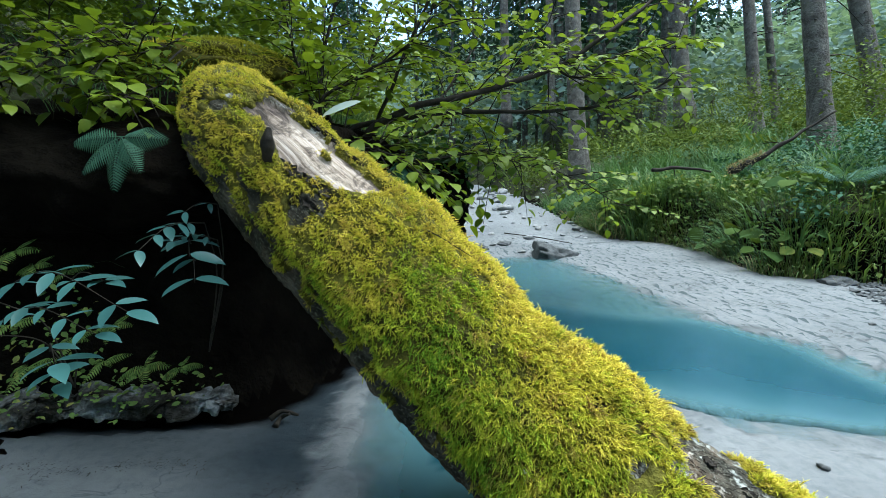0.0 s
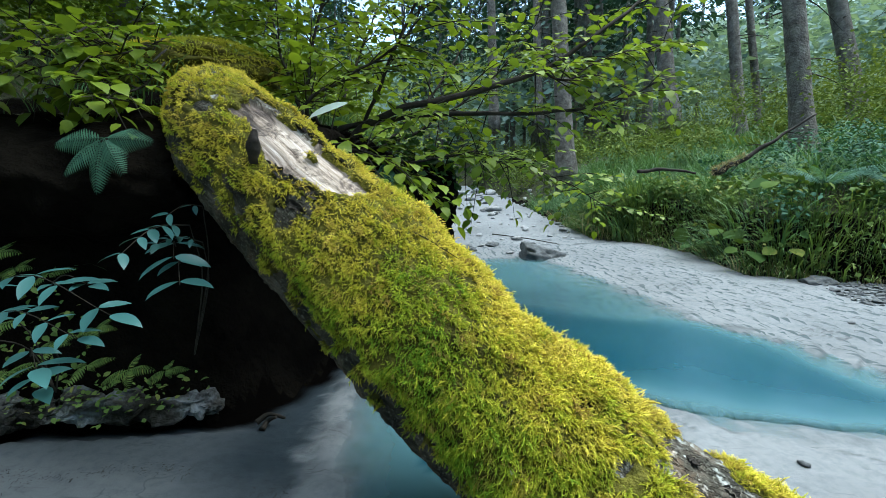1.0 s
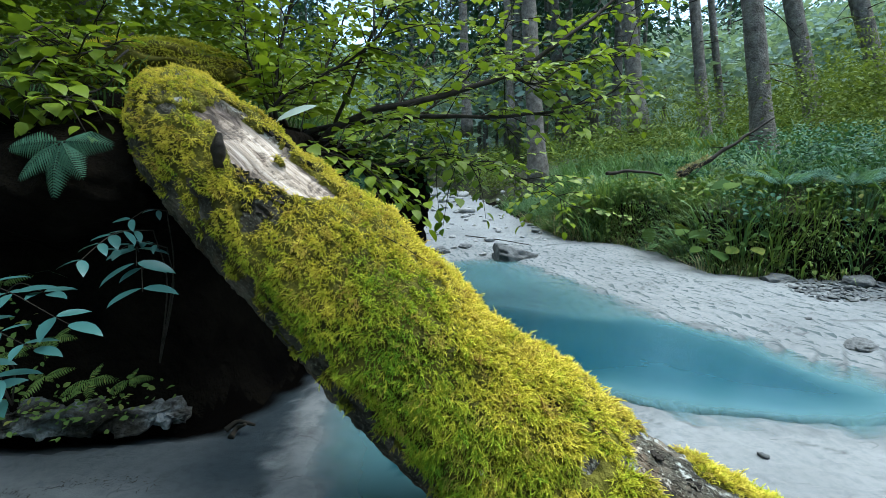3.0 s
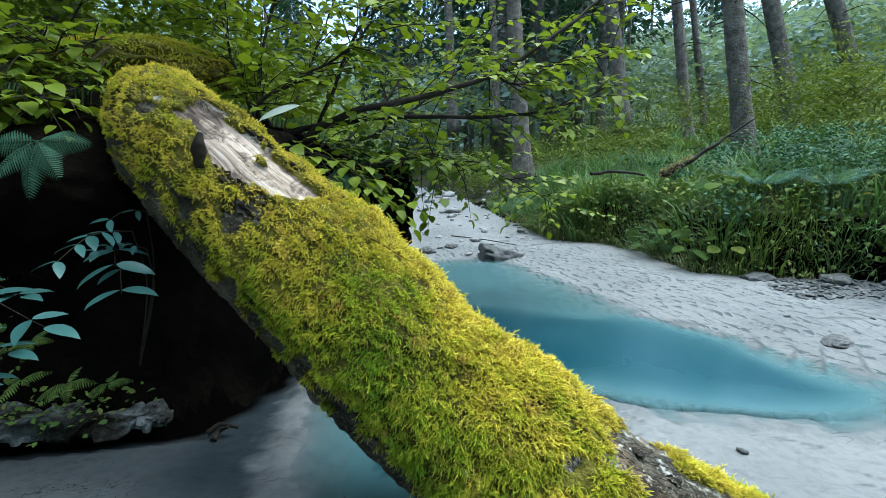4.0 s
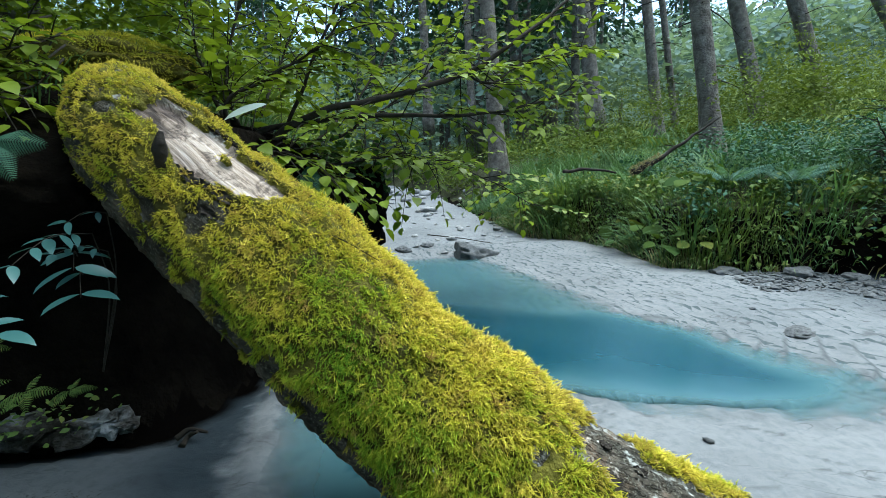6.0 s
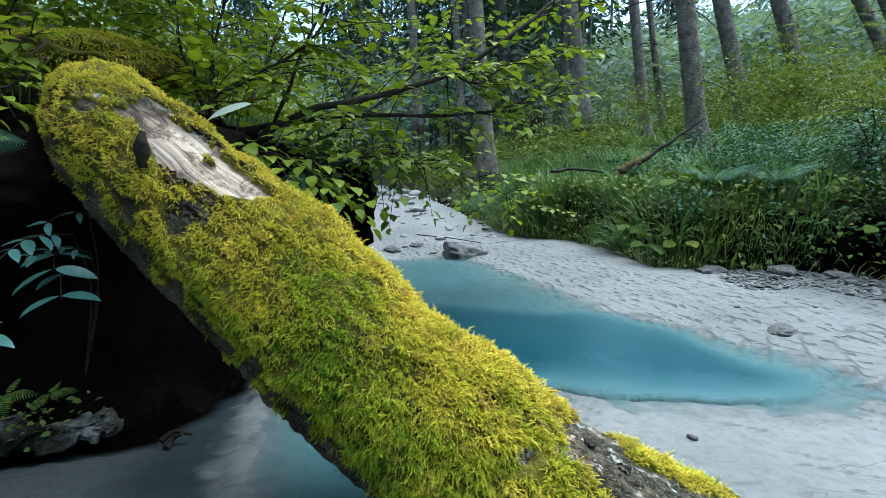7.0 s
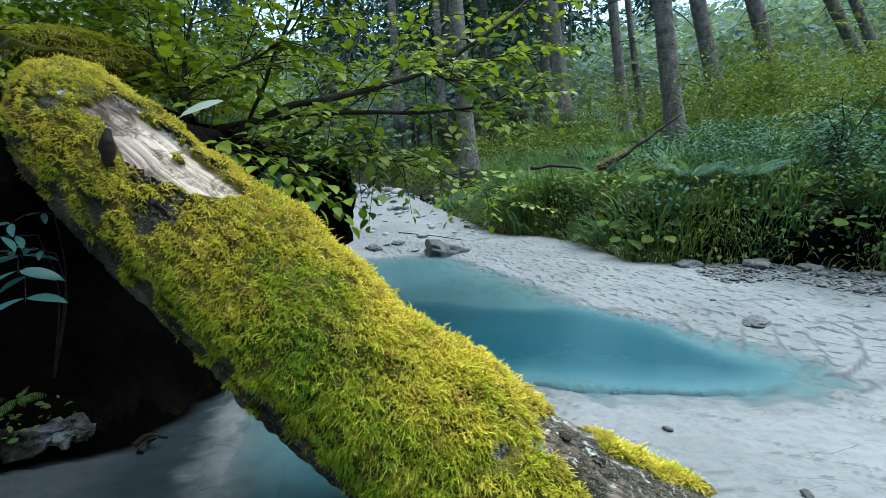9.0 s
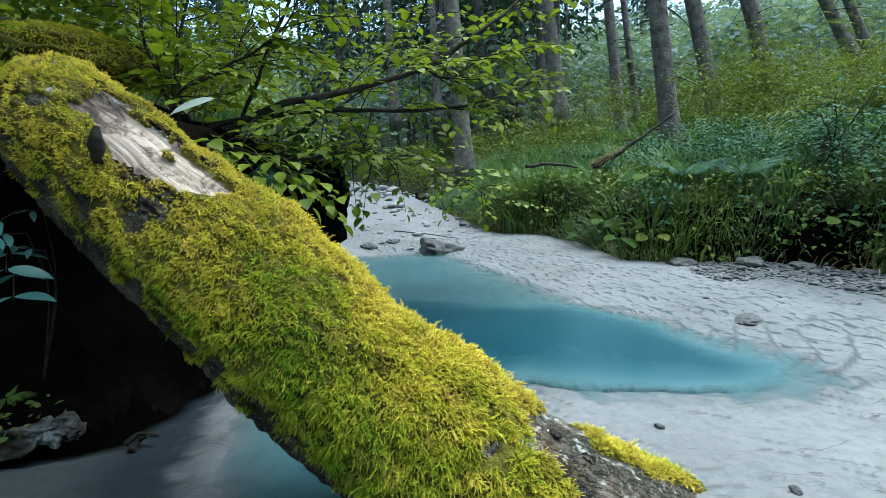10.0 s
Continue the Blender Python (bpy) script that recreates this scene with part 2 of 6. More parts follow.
MAT_TWIG = earthy("twig_bark", [(0.3, (0.010, 0.009, 0.007)), (0.7, (0.034, 0.029, 0.023))], 20, 0.85, 0.6, 0.004, 120)
MAT_ROCK = earthy("grey_rock", [(0.3, (0.035, 0.040, 0.043)), (0.7, (0.14, 0.15, 0.155))], 6, 0.8, 0.6, 0.01, 50)
MAT_LEAF = leafy("hazel_leaf", (0.025, 0.065, 0.012), (0.21, 0.29, 0.028), 0.45, 0.3, 0.40)
MAT_LEAF_DARK = leafy("shade_leaf", (0.02, 0.055, 0.02), (0.06, 0.13, 0.04))
MAT_GRASS = leafy("bank_grass", (0.025, 0.065, 0.030), (0.125, 0.235, 0.10), 0.55, 0.2, 0.3)
MAT_FACE = leafy("face_grass", (0.04, 0.085, 0.03), (0.17, 0.25, 0.08), 0.55, 0.15, 0.3)
MAT_NEEDLE = leafy("spruce_needle", (0.016, 0.042, 0.028), (0.05, 0.105, 0.075), 0.6, 0.2, 0.15, 0.4)
MAT_FAR = leafy("far_leaf", (0.02, 0.045, 0.016), (0.15, 0.20, 0.05), 0.7, 0.06, 0.3, 0.5)
MAT_ASH = leafy("ash_leaflet", (0.020, 0.070, 0.070), (0.047, 0.135, 0.132), 0.4, 0.45, 0.15)
MAT_FERN = leafy("fern_frond", (0.022, 0.065, 0.045), (0.06, 0.14, 0.09), 0.65, 0.12, 0.2)
MAT_FERN_PALE = leafy("pale_fern_frond", (0.045, 0.11, 0.075), (0.12, 0.23, 0.165), 0.65, 0.12, 0.25)
MAT_HERB = leafy("herb_leaf", (0.03, 0.075, 0.022), (0.13, 0.20, 0.05), 0.6, 0.12, 0.25, 1.5, (0.30, 0.26, 0.08))
MAT_SHRUB = leafy("shrub_leaf", (0.015, 0.042, 0.028), (0.055, 0.13, 0.08), 0.65, 0.08, 0.2, 1.0)
MAT_DRY = leafy("dry_grass", (0.16, 0.13, 0.06), (0.38, 0.33, 0.19), 0.7, 0.2, 0.2)


def moss_material(name, stops, through):
    """Moss from fresh green to golden, with straw-brown old shoots; lower stems are brownish and darkened by painted
    shade.
    """
    m, n, l, b = material(name, 0.7, 0.15)
    tone, straw, young_lit = (n.new("ShaderNodeAttribute") for _ in range(3))
    tone.attribute_name, straw.attribute_name, young_lit.attribute_name = "tone", "straw", "young_lit"
    r = ramp(n, stops)
    l.new(tone.outputs["Fac"], r.inputs[0])
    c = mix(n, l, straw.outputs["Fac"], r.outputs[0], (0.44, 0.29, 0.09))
    # Dark bases paint the shade between shoots; older stems are browner too.
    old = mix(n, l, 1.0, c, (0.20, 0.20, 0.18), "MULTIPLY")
    c = mix(n, l, young_lit.outputs["Fac"], old, mix(n, l, 1.0, c, (1.12, 1.1, 1.05), "MULTIPLY"))
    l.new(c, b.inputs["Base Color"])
    t = n.new("ShaderNodeBsdfTranslucent")
    l.new(c, t.inputs[0])
    s = n.new("ShaderNodeMixShader")
    s.inputs[0].default_value = through
    l.new(b.outputs[0], s.inputs[1])
    l.new(t.outputs[0], s.inputs[2])
    l.new(s.outputs[0], n["Material Output"].inputs[0])
    return m


MAT_MOSS = moss_material("feather_moss", [(0.0, (0.20, 0.36, 0.025)), (0.35, (0.46, 0.54, 0.04)), (0.65, (0.70, 0.645, 0.07)), (1.0, (0.88, 0.76, 0.14))], 0.36)
MAT_MOSS_BED = earthy("moss_bed", [(0.35, (0.035, 0.035, 0.006)), (0.65, (0.15, 0.14, 0.02))], 9, 0.95, 0.9, 0.02, 90)


def log_bark_material():
    """Grey-brown scaly bark with lichen spots; silvery bare wood where the bark is gone."""
    m, n, l, b = material("log_bark", 0.85, 0.25)
    co = n.new("ShaderNodeTexCoord").outputs["Object"]
    big, fine = noise_tex(n, l, 9, 6, 0.65, co), noise_tex(n, l, 70, 5, 0.65, co)
    bark = ramp(n, [(0.36, (0.010, 0.010, 0.007)), (0.5, (0.045, 0.042, 0.030)), (0.66, (0.13, 0.11, 0.085))])
    l.new(big.outputs["Fac"], bark.inputs[0])
    lich = noise_tex(n, l, 22, 5, 0.7, co)
    lr = ramp(n, [(0.55, (0, 0, 0)), (0.63, (0.75, 0.75, 0.75))])
    l.new(lich.outputs["Fac"], lr.inputs[0])
    sunny = n.new("ShaderNodeAttribute")
    sunny.attribute_name = "lichen"
    c1 = mix(n, l, mix(n, l, 1.0, lr.outputs[0], sunny.outputs["Color"], "MULTIPLY"), bark.outputs[0], (0.42, 0.45, 0.42))
    c1 = mix(n, l, 0.6, c1, fine.outputs["Fac"], "OVERLAY")
    gr = n.new("ShaderNodeAttribute")
    gr.attribute_name = "grain"
    plate = n.new("ShaderNodeTexVoronoi")
    plate.feature = "DISTANCE_TO_EDGE"
    plate.inputs["Scale"].default_value = 1.7
    warp = mix(n, l, 0.5, gr.outputs["Color"], fine.outputs["Color"], "ADD")
    l.new(warp, plate.inputs["Vector"])
    pr = ramp(n, [(0.0, (0.55, 0.52, 0.5)), (0.10, (1, 1, 1))])
    l.new(plate.outputs["Distance"], pr.inputs[0])
    c1 = mix(n, l, 1.0, c1, pr.outputs[0], "MULTIPLY")
    rust = noise_tex(n, l, 6, 3, 0.6, co)
    rr = ramp(n, [(0.54, (0, 0, 0)), (0.70, (0.5, 0.5, 0.5))])
    l.new(rust.outputs["Fac"], rr.inputs[0])
    c1 = mix(n, l, rr.outputs[0], c1, mix(n, l, 1.0, c1, (1.9, 1.2, 0.8), "MULTIPLY"))
    at = n.new("ShaderNodeAttribute")
    at.attribute_name = "grain"
    streak = n.new("ShaderNodeTexNoise")
    streak.inputs["Scale"].default_value = 1.0
    streak.inputs["Detail"].default_value = 6
    streak.inputs["Roughness"].default_value = 0.65
    l.new(at.outputs["Vector"], streak.inputs["Vector"])
    stain = noise_tex(n, l, 10, 7, 0.75, co, 0.8)
    wood = ramp(n, [(0.28, (0.10, 0.085, 0.075)), (0.40, (0.32, 0.265, 0.215)), (0.53, (0.46, 0.395, 0.335)), (0.68, (0.62, 0.565, 0.52))])
    l.new(streak.outputs["Fac"], wood.inputs[0])
    bare = n.new("ShaderNodeAttribute")
    bare.attribute_name = "bare"
    sr = ramp(n, [(0.40, (0.12, 0.11, 0.11)), (0.46, (0.45, 0.42, 0.40)), (0.50, (0.88, 0.85, 0.82)), (0.6, (1, 1, 1))])
    l.new(stain.outputs["Fac"], sr.inputs[0])
    grey = mix(n, l, 0.9, wood.outputs[0], sr.outputs[0], "MULTIPLY")
    worn = n.new("ShaderNodeAttribute")
    worn.attribute_name = "weather"
    grey = mix(n, l, worn.outputs["Fac"], grey, mix(n, l, 1.0, grey, (0.34, 0.32, 0.33), "MULTIPLY"))
    speck = noise_tex(n, l, 150, 3, 0.6, co)
    kr = ramp(n, [(0.57, (0, 0, 0)), (0.66, (0.7, 0.7, 0.7))])
    l.new(speck.outputs["Fac"], kr.inputs[0])
    c1 = mix(n, l, kr.outputs[0], c1, (0.20, 0.20, 0.16))
    l.new(mix(n, l, bare.outputs["Fac"], c1, grey), b.inputs["Base Color"])
    bump(n, l, b, mix(n, l, bare.outputs["Fac"], mix(n, l, 0.4, mix(n, l, 0.5, big.outputs["Fac"], fine.outputs["Fac"]), pr.outputs[0]), mix(n, l, 0.35, streak.outputs["Fac"], stain.outputs["Fac"])), 1.0, 0.016)
    return m


MAT_LOG = log_bark_material()


def water_material():
    m, n, l, b = material("turquoise_water", 0.2, 0.3)
    cloud = noise_tex(n, l, 1.6, 4)
    tint = ramp(n, [(0.35, (0.008, 0.050, 0.074)), (0.65, (0.018, 0.072, 0.096))])
    l.new(cloud.outputs["Fac"], tint.inputs[0])
    shoal = n.new("ShaderNodeAttribute")
    shoal.attribute_name = "shoal"
    l.new(mix(n, l, shoal.outputs["Fac"], tint.outputs[0], (0.090, 0.185, 0.205)), b.inputs["Base Color"])
    w = noise_tex(n, l, 5.0, 3)
    bump(n, l, b, w.outputs["Fac"], 0.12, 0.01)
    at = n.new("ShaderNodeAttribute")
    at.attribute_name = "murk"
    tr = n.new("ShaderNodeBsdfTransparent")
    s = n.new("ShaderNodeMixShader")
    l.new(at.outputs["Fac"], s.inputs[0])
    l.new(tr.outputs[0], s.inputs[1])
    l.new(b.outputs[0], s.inputs[2])
    l.new(s.outputs[0], n["Material Output"].inputs[0])
    return m


MAT_WATER = water_material()
MAT_CREAM = earthy("cream_flesh", [(0.3, (0.55, 0.50, 0.36)), (0.7, (0.68, 0.64, 0.50))], 90, 0.6, 0.2, 0.001, 300)
MAT_LEDGE = earthy("silty_earth", [(0.40, (0.018, 0.017, 0.013)), (0.50, (0.06, 0.060, 0.056)), (0.62, (0.20, 0.22, 0.23))], 7, 0.95, 0.9, 0.03, 40)
MAT_PALE = leafy("pale_leaf", (0.28, 0.36, 0.33), (0.42, 0.50, 0.46), 0.4, 0.5, 0.2)
MAT_FIR = leafy("young_fir_needle", (0.07, 0.11, 0.03), (0.20, 0.26, 0.07), 0.7, 0.06, 0.3, 1.0)
# Distance haze is painted into this leaf colour, paler and bluer.
MAT_HAZE = leafy("far_hazy_leaf", (0.10, 0.17, 0.15), (0.25, 0.35, 0.32), 0.8, 0.03, 0.3, 0.2)
MAT_STONE = earthy("pale_stream_stone", [(0.3, (0.17, 0.18, 0.185)), (0.7, (0.34, 0.35, 0.35))], 8, 0.8, 0.6, 0.01, 60)
MAT_MEADOW = earthy("far_hillside", [(0.35, (0.04, 0.075, 0.045)), (0.65, (0.09, 0.14, 0.09))], 0.4, 0.95, 0.5, 0.2, 3)
MAT_BIGLEAF = leafy("butterbur_leaf", (0.025, 0.065, 0.022), (0.08, 0.13, 0.03), 0.75, 0.05, 0.25, 1.2, (0.30, 0.28, 0.07))

# ---- ground: silt stream bed, pool basin, both banks and the wooded slopes, in one sheet ----
POOL = [(-0.45, 5.0), (-0.02, 5.03), (0.47, 5.0), (0.77, 4.2), (1.1, 3.26), (1.18, 2.9), (1.47, 2.62), (1.56, 2.32), (1.74, 2.18), (1.84, 1.97),
        (1.78, 1.72), (1.62, 1.65), (1.41, 1.62), (1.18, 1.67), (0.87, 1.72), (0.58, 1.84), (0.3, 1.7), (0.1, 1.3), (-0.1, 1.0), (-0.42, 0.95), (-0.53, 1.3), (-0.6, 1.54), (-0.66, 1.90), (-0.55, 2.5), (-0.48, 3.0), (-0.55, 4.0)]
# Stretched under the log so the deep tint stands in for its shade.
DEEP = [(-0.6, 3.45), (0.06, 3.34), (0.42, 3.18), (0.76, 3.06), (0.98, 3.05), (1.14, 2.94), (1.25, 2.8), (1.42, 2.56), (1.48, 2.3), (1.60, 2.1), (1.68, 1.93), (1.58, 1.80), (1.40, 1.75), (1.17, 1.76), (0.87, 1.82), (0.58, 1.93), (0.3, 1.75), (0.14, 1.3), (-0.1, 1.05), (-0.40, 1.05), (-0.44, 1.4), (-0.50, 1.9), (-0.5, 2.4)]
RIGHT_FOOT = [(9, -6), (5.6, -2), (4.9, 1.2), (4.2, 2.4), (3.34, 3.05), (2.92, 3.6), (2.36, 3.74), (1.9, 4.0), (1.9, 5.1), (1.65, 5.64), (1.15, 6.06), (0.95, 7.0), (0.75, 8.0), (0.5, 9.5), (0.1, 12.0), (-0.8, 15.0), (-4, 22), (-10, 30)]
LEFT_FOOT = [(-12, -6), (-6, -2), (-3.2, 0.95), (-1.74, 1.30), (-1.1, 1.45), (-0.88, 1.54), (-0.76, 1.76), (-0.58, 2.4), (-0.48, 2.95), (-0.6, 4.0), (-0.6, 5.1), (-0.8, 6.2), (-1.1, 8.0), (-1.25, 10.0), (-2.2, 15.0), (-6, 22), (-12, 30)]
SPIT = [(-0.66, 2.0), (-0.60, 1.7), (-0.585, 1.5), (-0.53, 1.3), (-0.45, 1.0)]
RIGHT_SIDE = RIGHT_FOOT + [(400, 30), (400, -400), (9, -400)]
LEFT_SIDE = LEFT_FOOT + [(-400, 30), (-400, -400), (-12, -400)]


def ripples(x, y):
    """Current ripples in the silt: their height, and where dark sediment lies in their lee."""
    far = np.hypot(x, y - 2)
    turn = 0.9 * vnoise(p2(x, y, 0.8), 10)
    wx = x + 0.16 * vnoise(p2(x, y, 2.6), 11) + 0.045 * vnoise(p2(x, y, 9.0), 15)
    wy = y + 0.16 * vnoise(p2(x, y, 2.6), 12) + 0.045 * vnoise(p2(x, y, 9.0), 16)
    ph = (wx * np.cos(0.9 + turn * 0.3) + wy * np.sin(0.9 + turn * 0.3)) / 0.105
    saw = ph - np.floor(ph)
    rip = np.where(saw < 0.82, saw / 0.82, (1 - saw) / 0.18) - 0.5
    zone = sstep(-0.25, 0.35, vnoise(p2(x, y, 1.1), 14) + 0.7 * np.clip(x - 0.4, -1, 1)) * sstep(7.5, 4.5, far)
    lee = sstep(0.74, 0.84, saw) * sstep(1.0, 0.93, saw)
    dark = lee * zone * sstep(0.0, 0.35, vnoise(p2(x, y, 7.0), 17) + 0.05)
    # broad crescents where the current runs out of the pool
    qx, qy = x + 0.04 * vnoise(p2(x, y, 5.0), 24), y + 0.04 * vnoise(p2(x, y, 5.0), 27)
    along, off = (qx - 1.0) * 0.80 - (qy - 2.75) * 0.60, (qx - 1.0) * 0.60 + (qy - 2.75) * 0.80
    rr = (along + 1.1 * (off - 0.05) ** 2) / 0.15 + 0.2 * vnoise(p2(x, y, 3.5), 25)
    sw = rr - np.floor(rr)
    tip = sstep(0.10, 0.30, along) * sstep(1.75, 1.45, along) * sstep(-0.36, -0.20, off) * sstep(0.34, 0.16, off)
    tip = tip * sstep(-0.7, -0.2, vnoise(p2(x, y, 4.0), 26))
    arc = np.where(sw < 0.80, sw / 0.80, (1 - sw) / 0.20) - 0.5
    dark = np.maximum(dark * (1 - tip), 1.0 * tip * sstep(0.72, 0.84, sw) * sstep(1.0, 0.92, sw))
    zone = zone * (1 - tip)
    return 0.022 * arc * tip + 0.012 * rip * zone * (0.4 + 0.6 * sstep(-0.3, 0.4, vnoise(p2(x, y, 5.0), 20))), dark


def height(x, y):
    sh = x.shape
    x, y = x.ravel(), y.ravel()
    dp = polyline_distance(x, y, POOL + POOL[:1])
    inp = inside(x, y, POOL)
    far = np.hypot(x, y - 2)
    dd = polyline_distance(x, y, DEEP + DEEP[:1]) * np.where(inside(x, y, DEEP), 1, -1) + 0.035 * vnoise(p2(x, y, 6.0), 23)
    z = np.where(inp, -0.012 * sstep(0, .05, dp) - 0.05 * sstep(0.0, 0.5, dp) * (1 - 0.85 * sstep(1.30, 1.55, x)) - 0.34 * sstep(-0.04, 0.38, dd), 0.05 * sstep(0, 0.7, dp) + 0.012 * np.clip(dp, 0, 4))
    z = z + 0.011 * fbm(p2(x, y, 9.0), 2, 4) * np.exp(-((dp / 0.14) ** 2))
    z = z + np.clip(y - 6, 0, 60) * 0.035
    z += 0.01 * fbm(p2(x, y, 2.2), 3, 3) * sstep(0, 0.4, dp)
    spit = polyline_distance(x, y, SPIT) + 0.03 * vnoise(p2(x, y, 16.0), 18) + 0.012 * vnoise(p2(x, y, 45.0), 19)
    z = np.where(dp < 0.3, np.maximum(z, 0.010 - 0.28 * np.clip(spit - 0.015, 0, 1)), z)
    z += ripples(x, y)[0] * np.where(inp & (x < 1.4), sstep(0.55, 0.1, dp), 1)
    dr, dl = polyline_distance(x, y, RIGHT_FOOT), polyline_distance(x, y, LEFT_FOOT)
    inr = inside(x, y, RIGHT_SIDE)
    inl = inside(x, y, LEFT_SIDE) & ~inr
    lump = fbm(p2(x, y, 1.1), 4, 21)
    soft = np.clip(y - 6, 0, 12)
    up_r = 0.50 * sstep(0, 1, dr / (0.35 + 0.22 * soft)) + 0.16 * sstep(0.2, 1.2, dr) + 0.10 * np.clip(dr - 0.4, 0, 8) + 0.08 * lump * sstep(0.1, 0.8, dr)
    up_r += np.clip(dr - 8, 0, 30) * 0.16 + np.clip(dr - 25, 0, 80) * 0.35
    up_l = 1.05 * sstep(0, 1, (dl - 0.08) / (0.37 + 0.22 * soft)) + 0.30 * np.clip(dl - 0.4, 0, 6) + 0.10 * lump * sstep(0.1, 0.8, dl) + np.clip(dl - 6, 0, 60) * 0.5
    z = np.where(inr, z * 0.5 + up_r, np.where(inl, z * 0.5 + up_l, z))
    z += np.clip(far - 28, 0, 90) * 0.30 + 1.2 * sstep(12, 40, far) * fbm(p2(x, y, 0.06), 3, 31)
    return z.reshape(sh)


def spaced(lo, hi, step, reach, grow=1.13, grow_back=1.13):
    core = np.arange(lo, hi, step)
    out, s, side = [], step, hi
    while side < reach:
        out.append(side)
        s *= grow
        side += s
    back, s, side = [], step, lo
    while side > -reach:
        s *= grow_back
        side -= s
        back.append(side)
    return np.concatenate([np.array(back[::-1]), core, np.array(out)])


def build_ground():
    gx, gy = spaced(-2.2, 4.1, 0.0205, 160), spaced(0.95, 5.4, 0.0205, 160, 1.07)
    X, Y = np.meshgrid(gx, gy)
    Zg = height(X, Y)
    v = np.stack([X, Y, Zg], -1).reshape(-1, 3)
    f = grid_faces(len(gy), len(gx))
    me = fast_mesh("ground", v, f)
    for m in (MAT_SAND, MAT_SOIL, MAT_FLOOR, MAT_MEADOW):
        me.materials.append(m)
    c = v[f].mean(1)
    dr, dl = polyline_distance(c[:, 0], c[:, 1], RIGHT_FOOT), polyline_distance(c[:, 0], c[:, 1], LEFT_FOOT)
    inr, inl = inside(c[:, 0], c[:, 1], RIGHT_SIDE), inside(c[:, 0], c[:, 1], LEFT_SIDE)
    far = np.hypot(c[:, 0], c[:, 1])
    jit = 0.06 * fbm(p2(c[:, 0], c[:, 1], 6.0), 3, 41)
    idx = np.zeros(len(c), np.int32)
    idx[(inr & (dr + jit > 0.12)) | (inl & (dl + jit > 0.14))] = 1
    idx[(inr & (dr + jit > 0.3)) | (inl & (dl + jit > 0.6)) | (far > 17)] = 2
    idx[far > 26] = 3
    me.polygons.foreach_set("material_index", idx)
    x, y = v[:, 0], v[:, 1]
    dark = 0.9 * ripples(x, y)[1]
    dp = polyline_distance(x, y, POOL + POOL[:1])
    wet_shade = np.where(inside(x, y, POOL), 0.22, 0.26 * sstep(0.10, 0.02, dp + 0.06 * vnoise(p2(x, y, 7.0), 52) + 0.05 * vnoise(p2(x, y, 22.0), 55)))
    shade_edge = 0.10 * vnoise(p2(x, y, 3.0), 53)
    # Shade of the log and bank, painted over the damp silt.
    shade_damp = sstep(-0.45, -0.62, x) * sstep(2.6, 2.0, y) * sstep(0.5, 1.0, y) * sstep(-2.3, -1.7, x + 2 * shade_edge)
    wet_shade = np.maximum(wet_shade, shade_damp * (0.50 + 0.32 * sstep(-1.0, -0.75, x) + 0.2 * sstep(1.22, 1.42, y + shade_edge)))
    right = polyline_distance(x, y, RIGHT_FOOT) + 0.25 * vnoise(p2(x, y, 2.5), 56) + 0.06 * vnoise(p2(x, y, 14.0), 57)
    wet_shade = np.maximum(wet_shade, 0.95 * sstep(1.5, 0.5, right) * sstep(2.1, 3.0, x) * sstep(5.0, 4.0, y))
    wet_shade = wet_shade * sstep(-0.01, 0.13, polyline_distance(x, y, SPIT) + 0.05 * vnoise(p2(x, y, 14.0), 18) + 0.035 * vnoise(p2(x, y, 40.0), 19))
    me.attributes.new("sediment", "FLOAT", "POINT").data.foreach_set("value", dark.astype(np.float32))
    dfoot = polyline_distance(x, y, RIGHT_FOOT)
    ripz = sstep(0.15, 0.6, x + 0.12 * y - 0.2 + 0.5 * vnoise(p2(x, y, 0.9), 54)) * sstep(7, 5, y) * sstep(0.1, 0.4, dfoot)
    ripz = ripz * (0.12 + 0.88 * sstep(1.55, 2.0, y + 0.15 * (x - 1.5)))
    in_r, in_l = inside(x, y, RIGHT_SIDE), inside(x, y, LEFT_SIDE)
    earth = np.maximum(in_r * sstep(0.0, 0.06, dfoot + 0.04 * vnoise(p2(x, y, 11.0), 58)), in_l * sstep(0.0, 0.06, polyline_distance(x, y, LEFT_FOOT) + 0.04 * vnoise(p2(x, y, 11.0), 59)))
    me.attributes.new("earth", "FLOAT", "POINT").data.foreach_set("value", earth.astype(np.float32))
    me.attributes.new("rippled", "FLOAT", "POINT").data.foreach_set("value", ripz.astype(np.float32))
    me.attributes.new("wet_shade", "FLOAT", "POINT").data.foreach_set("value", wet_shade.astype(np.float32))
    ob = new("ground", me)
    tagged(ob, "pale grey rippled silt stream bed between dark soil banks", "ground", kind="structure")


build_ground()


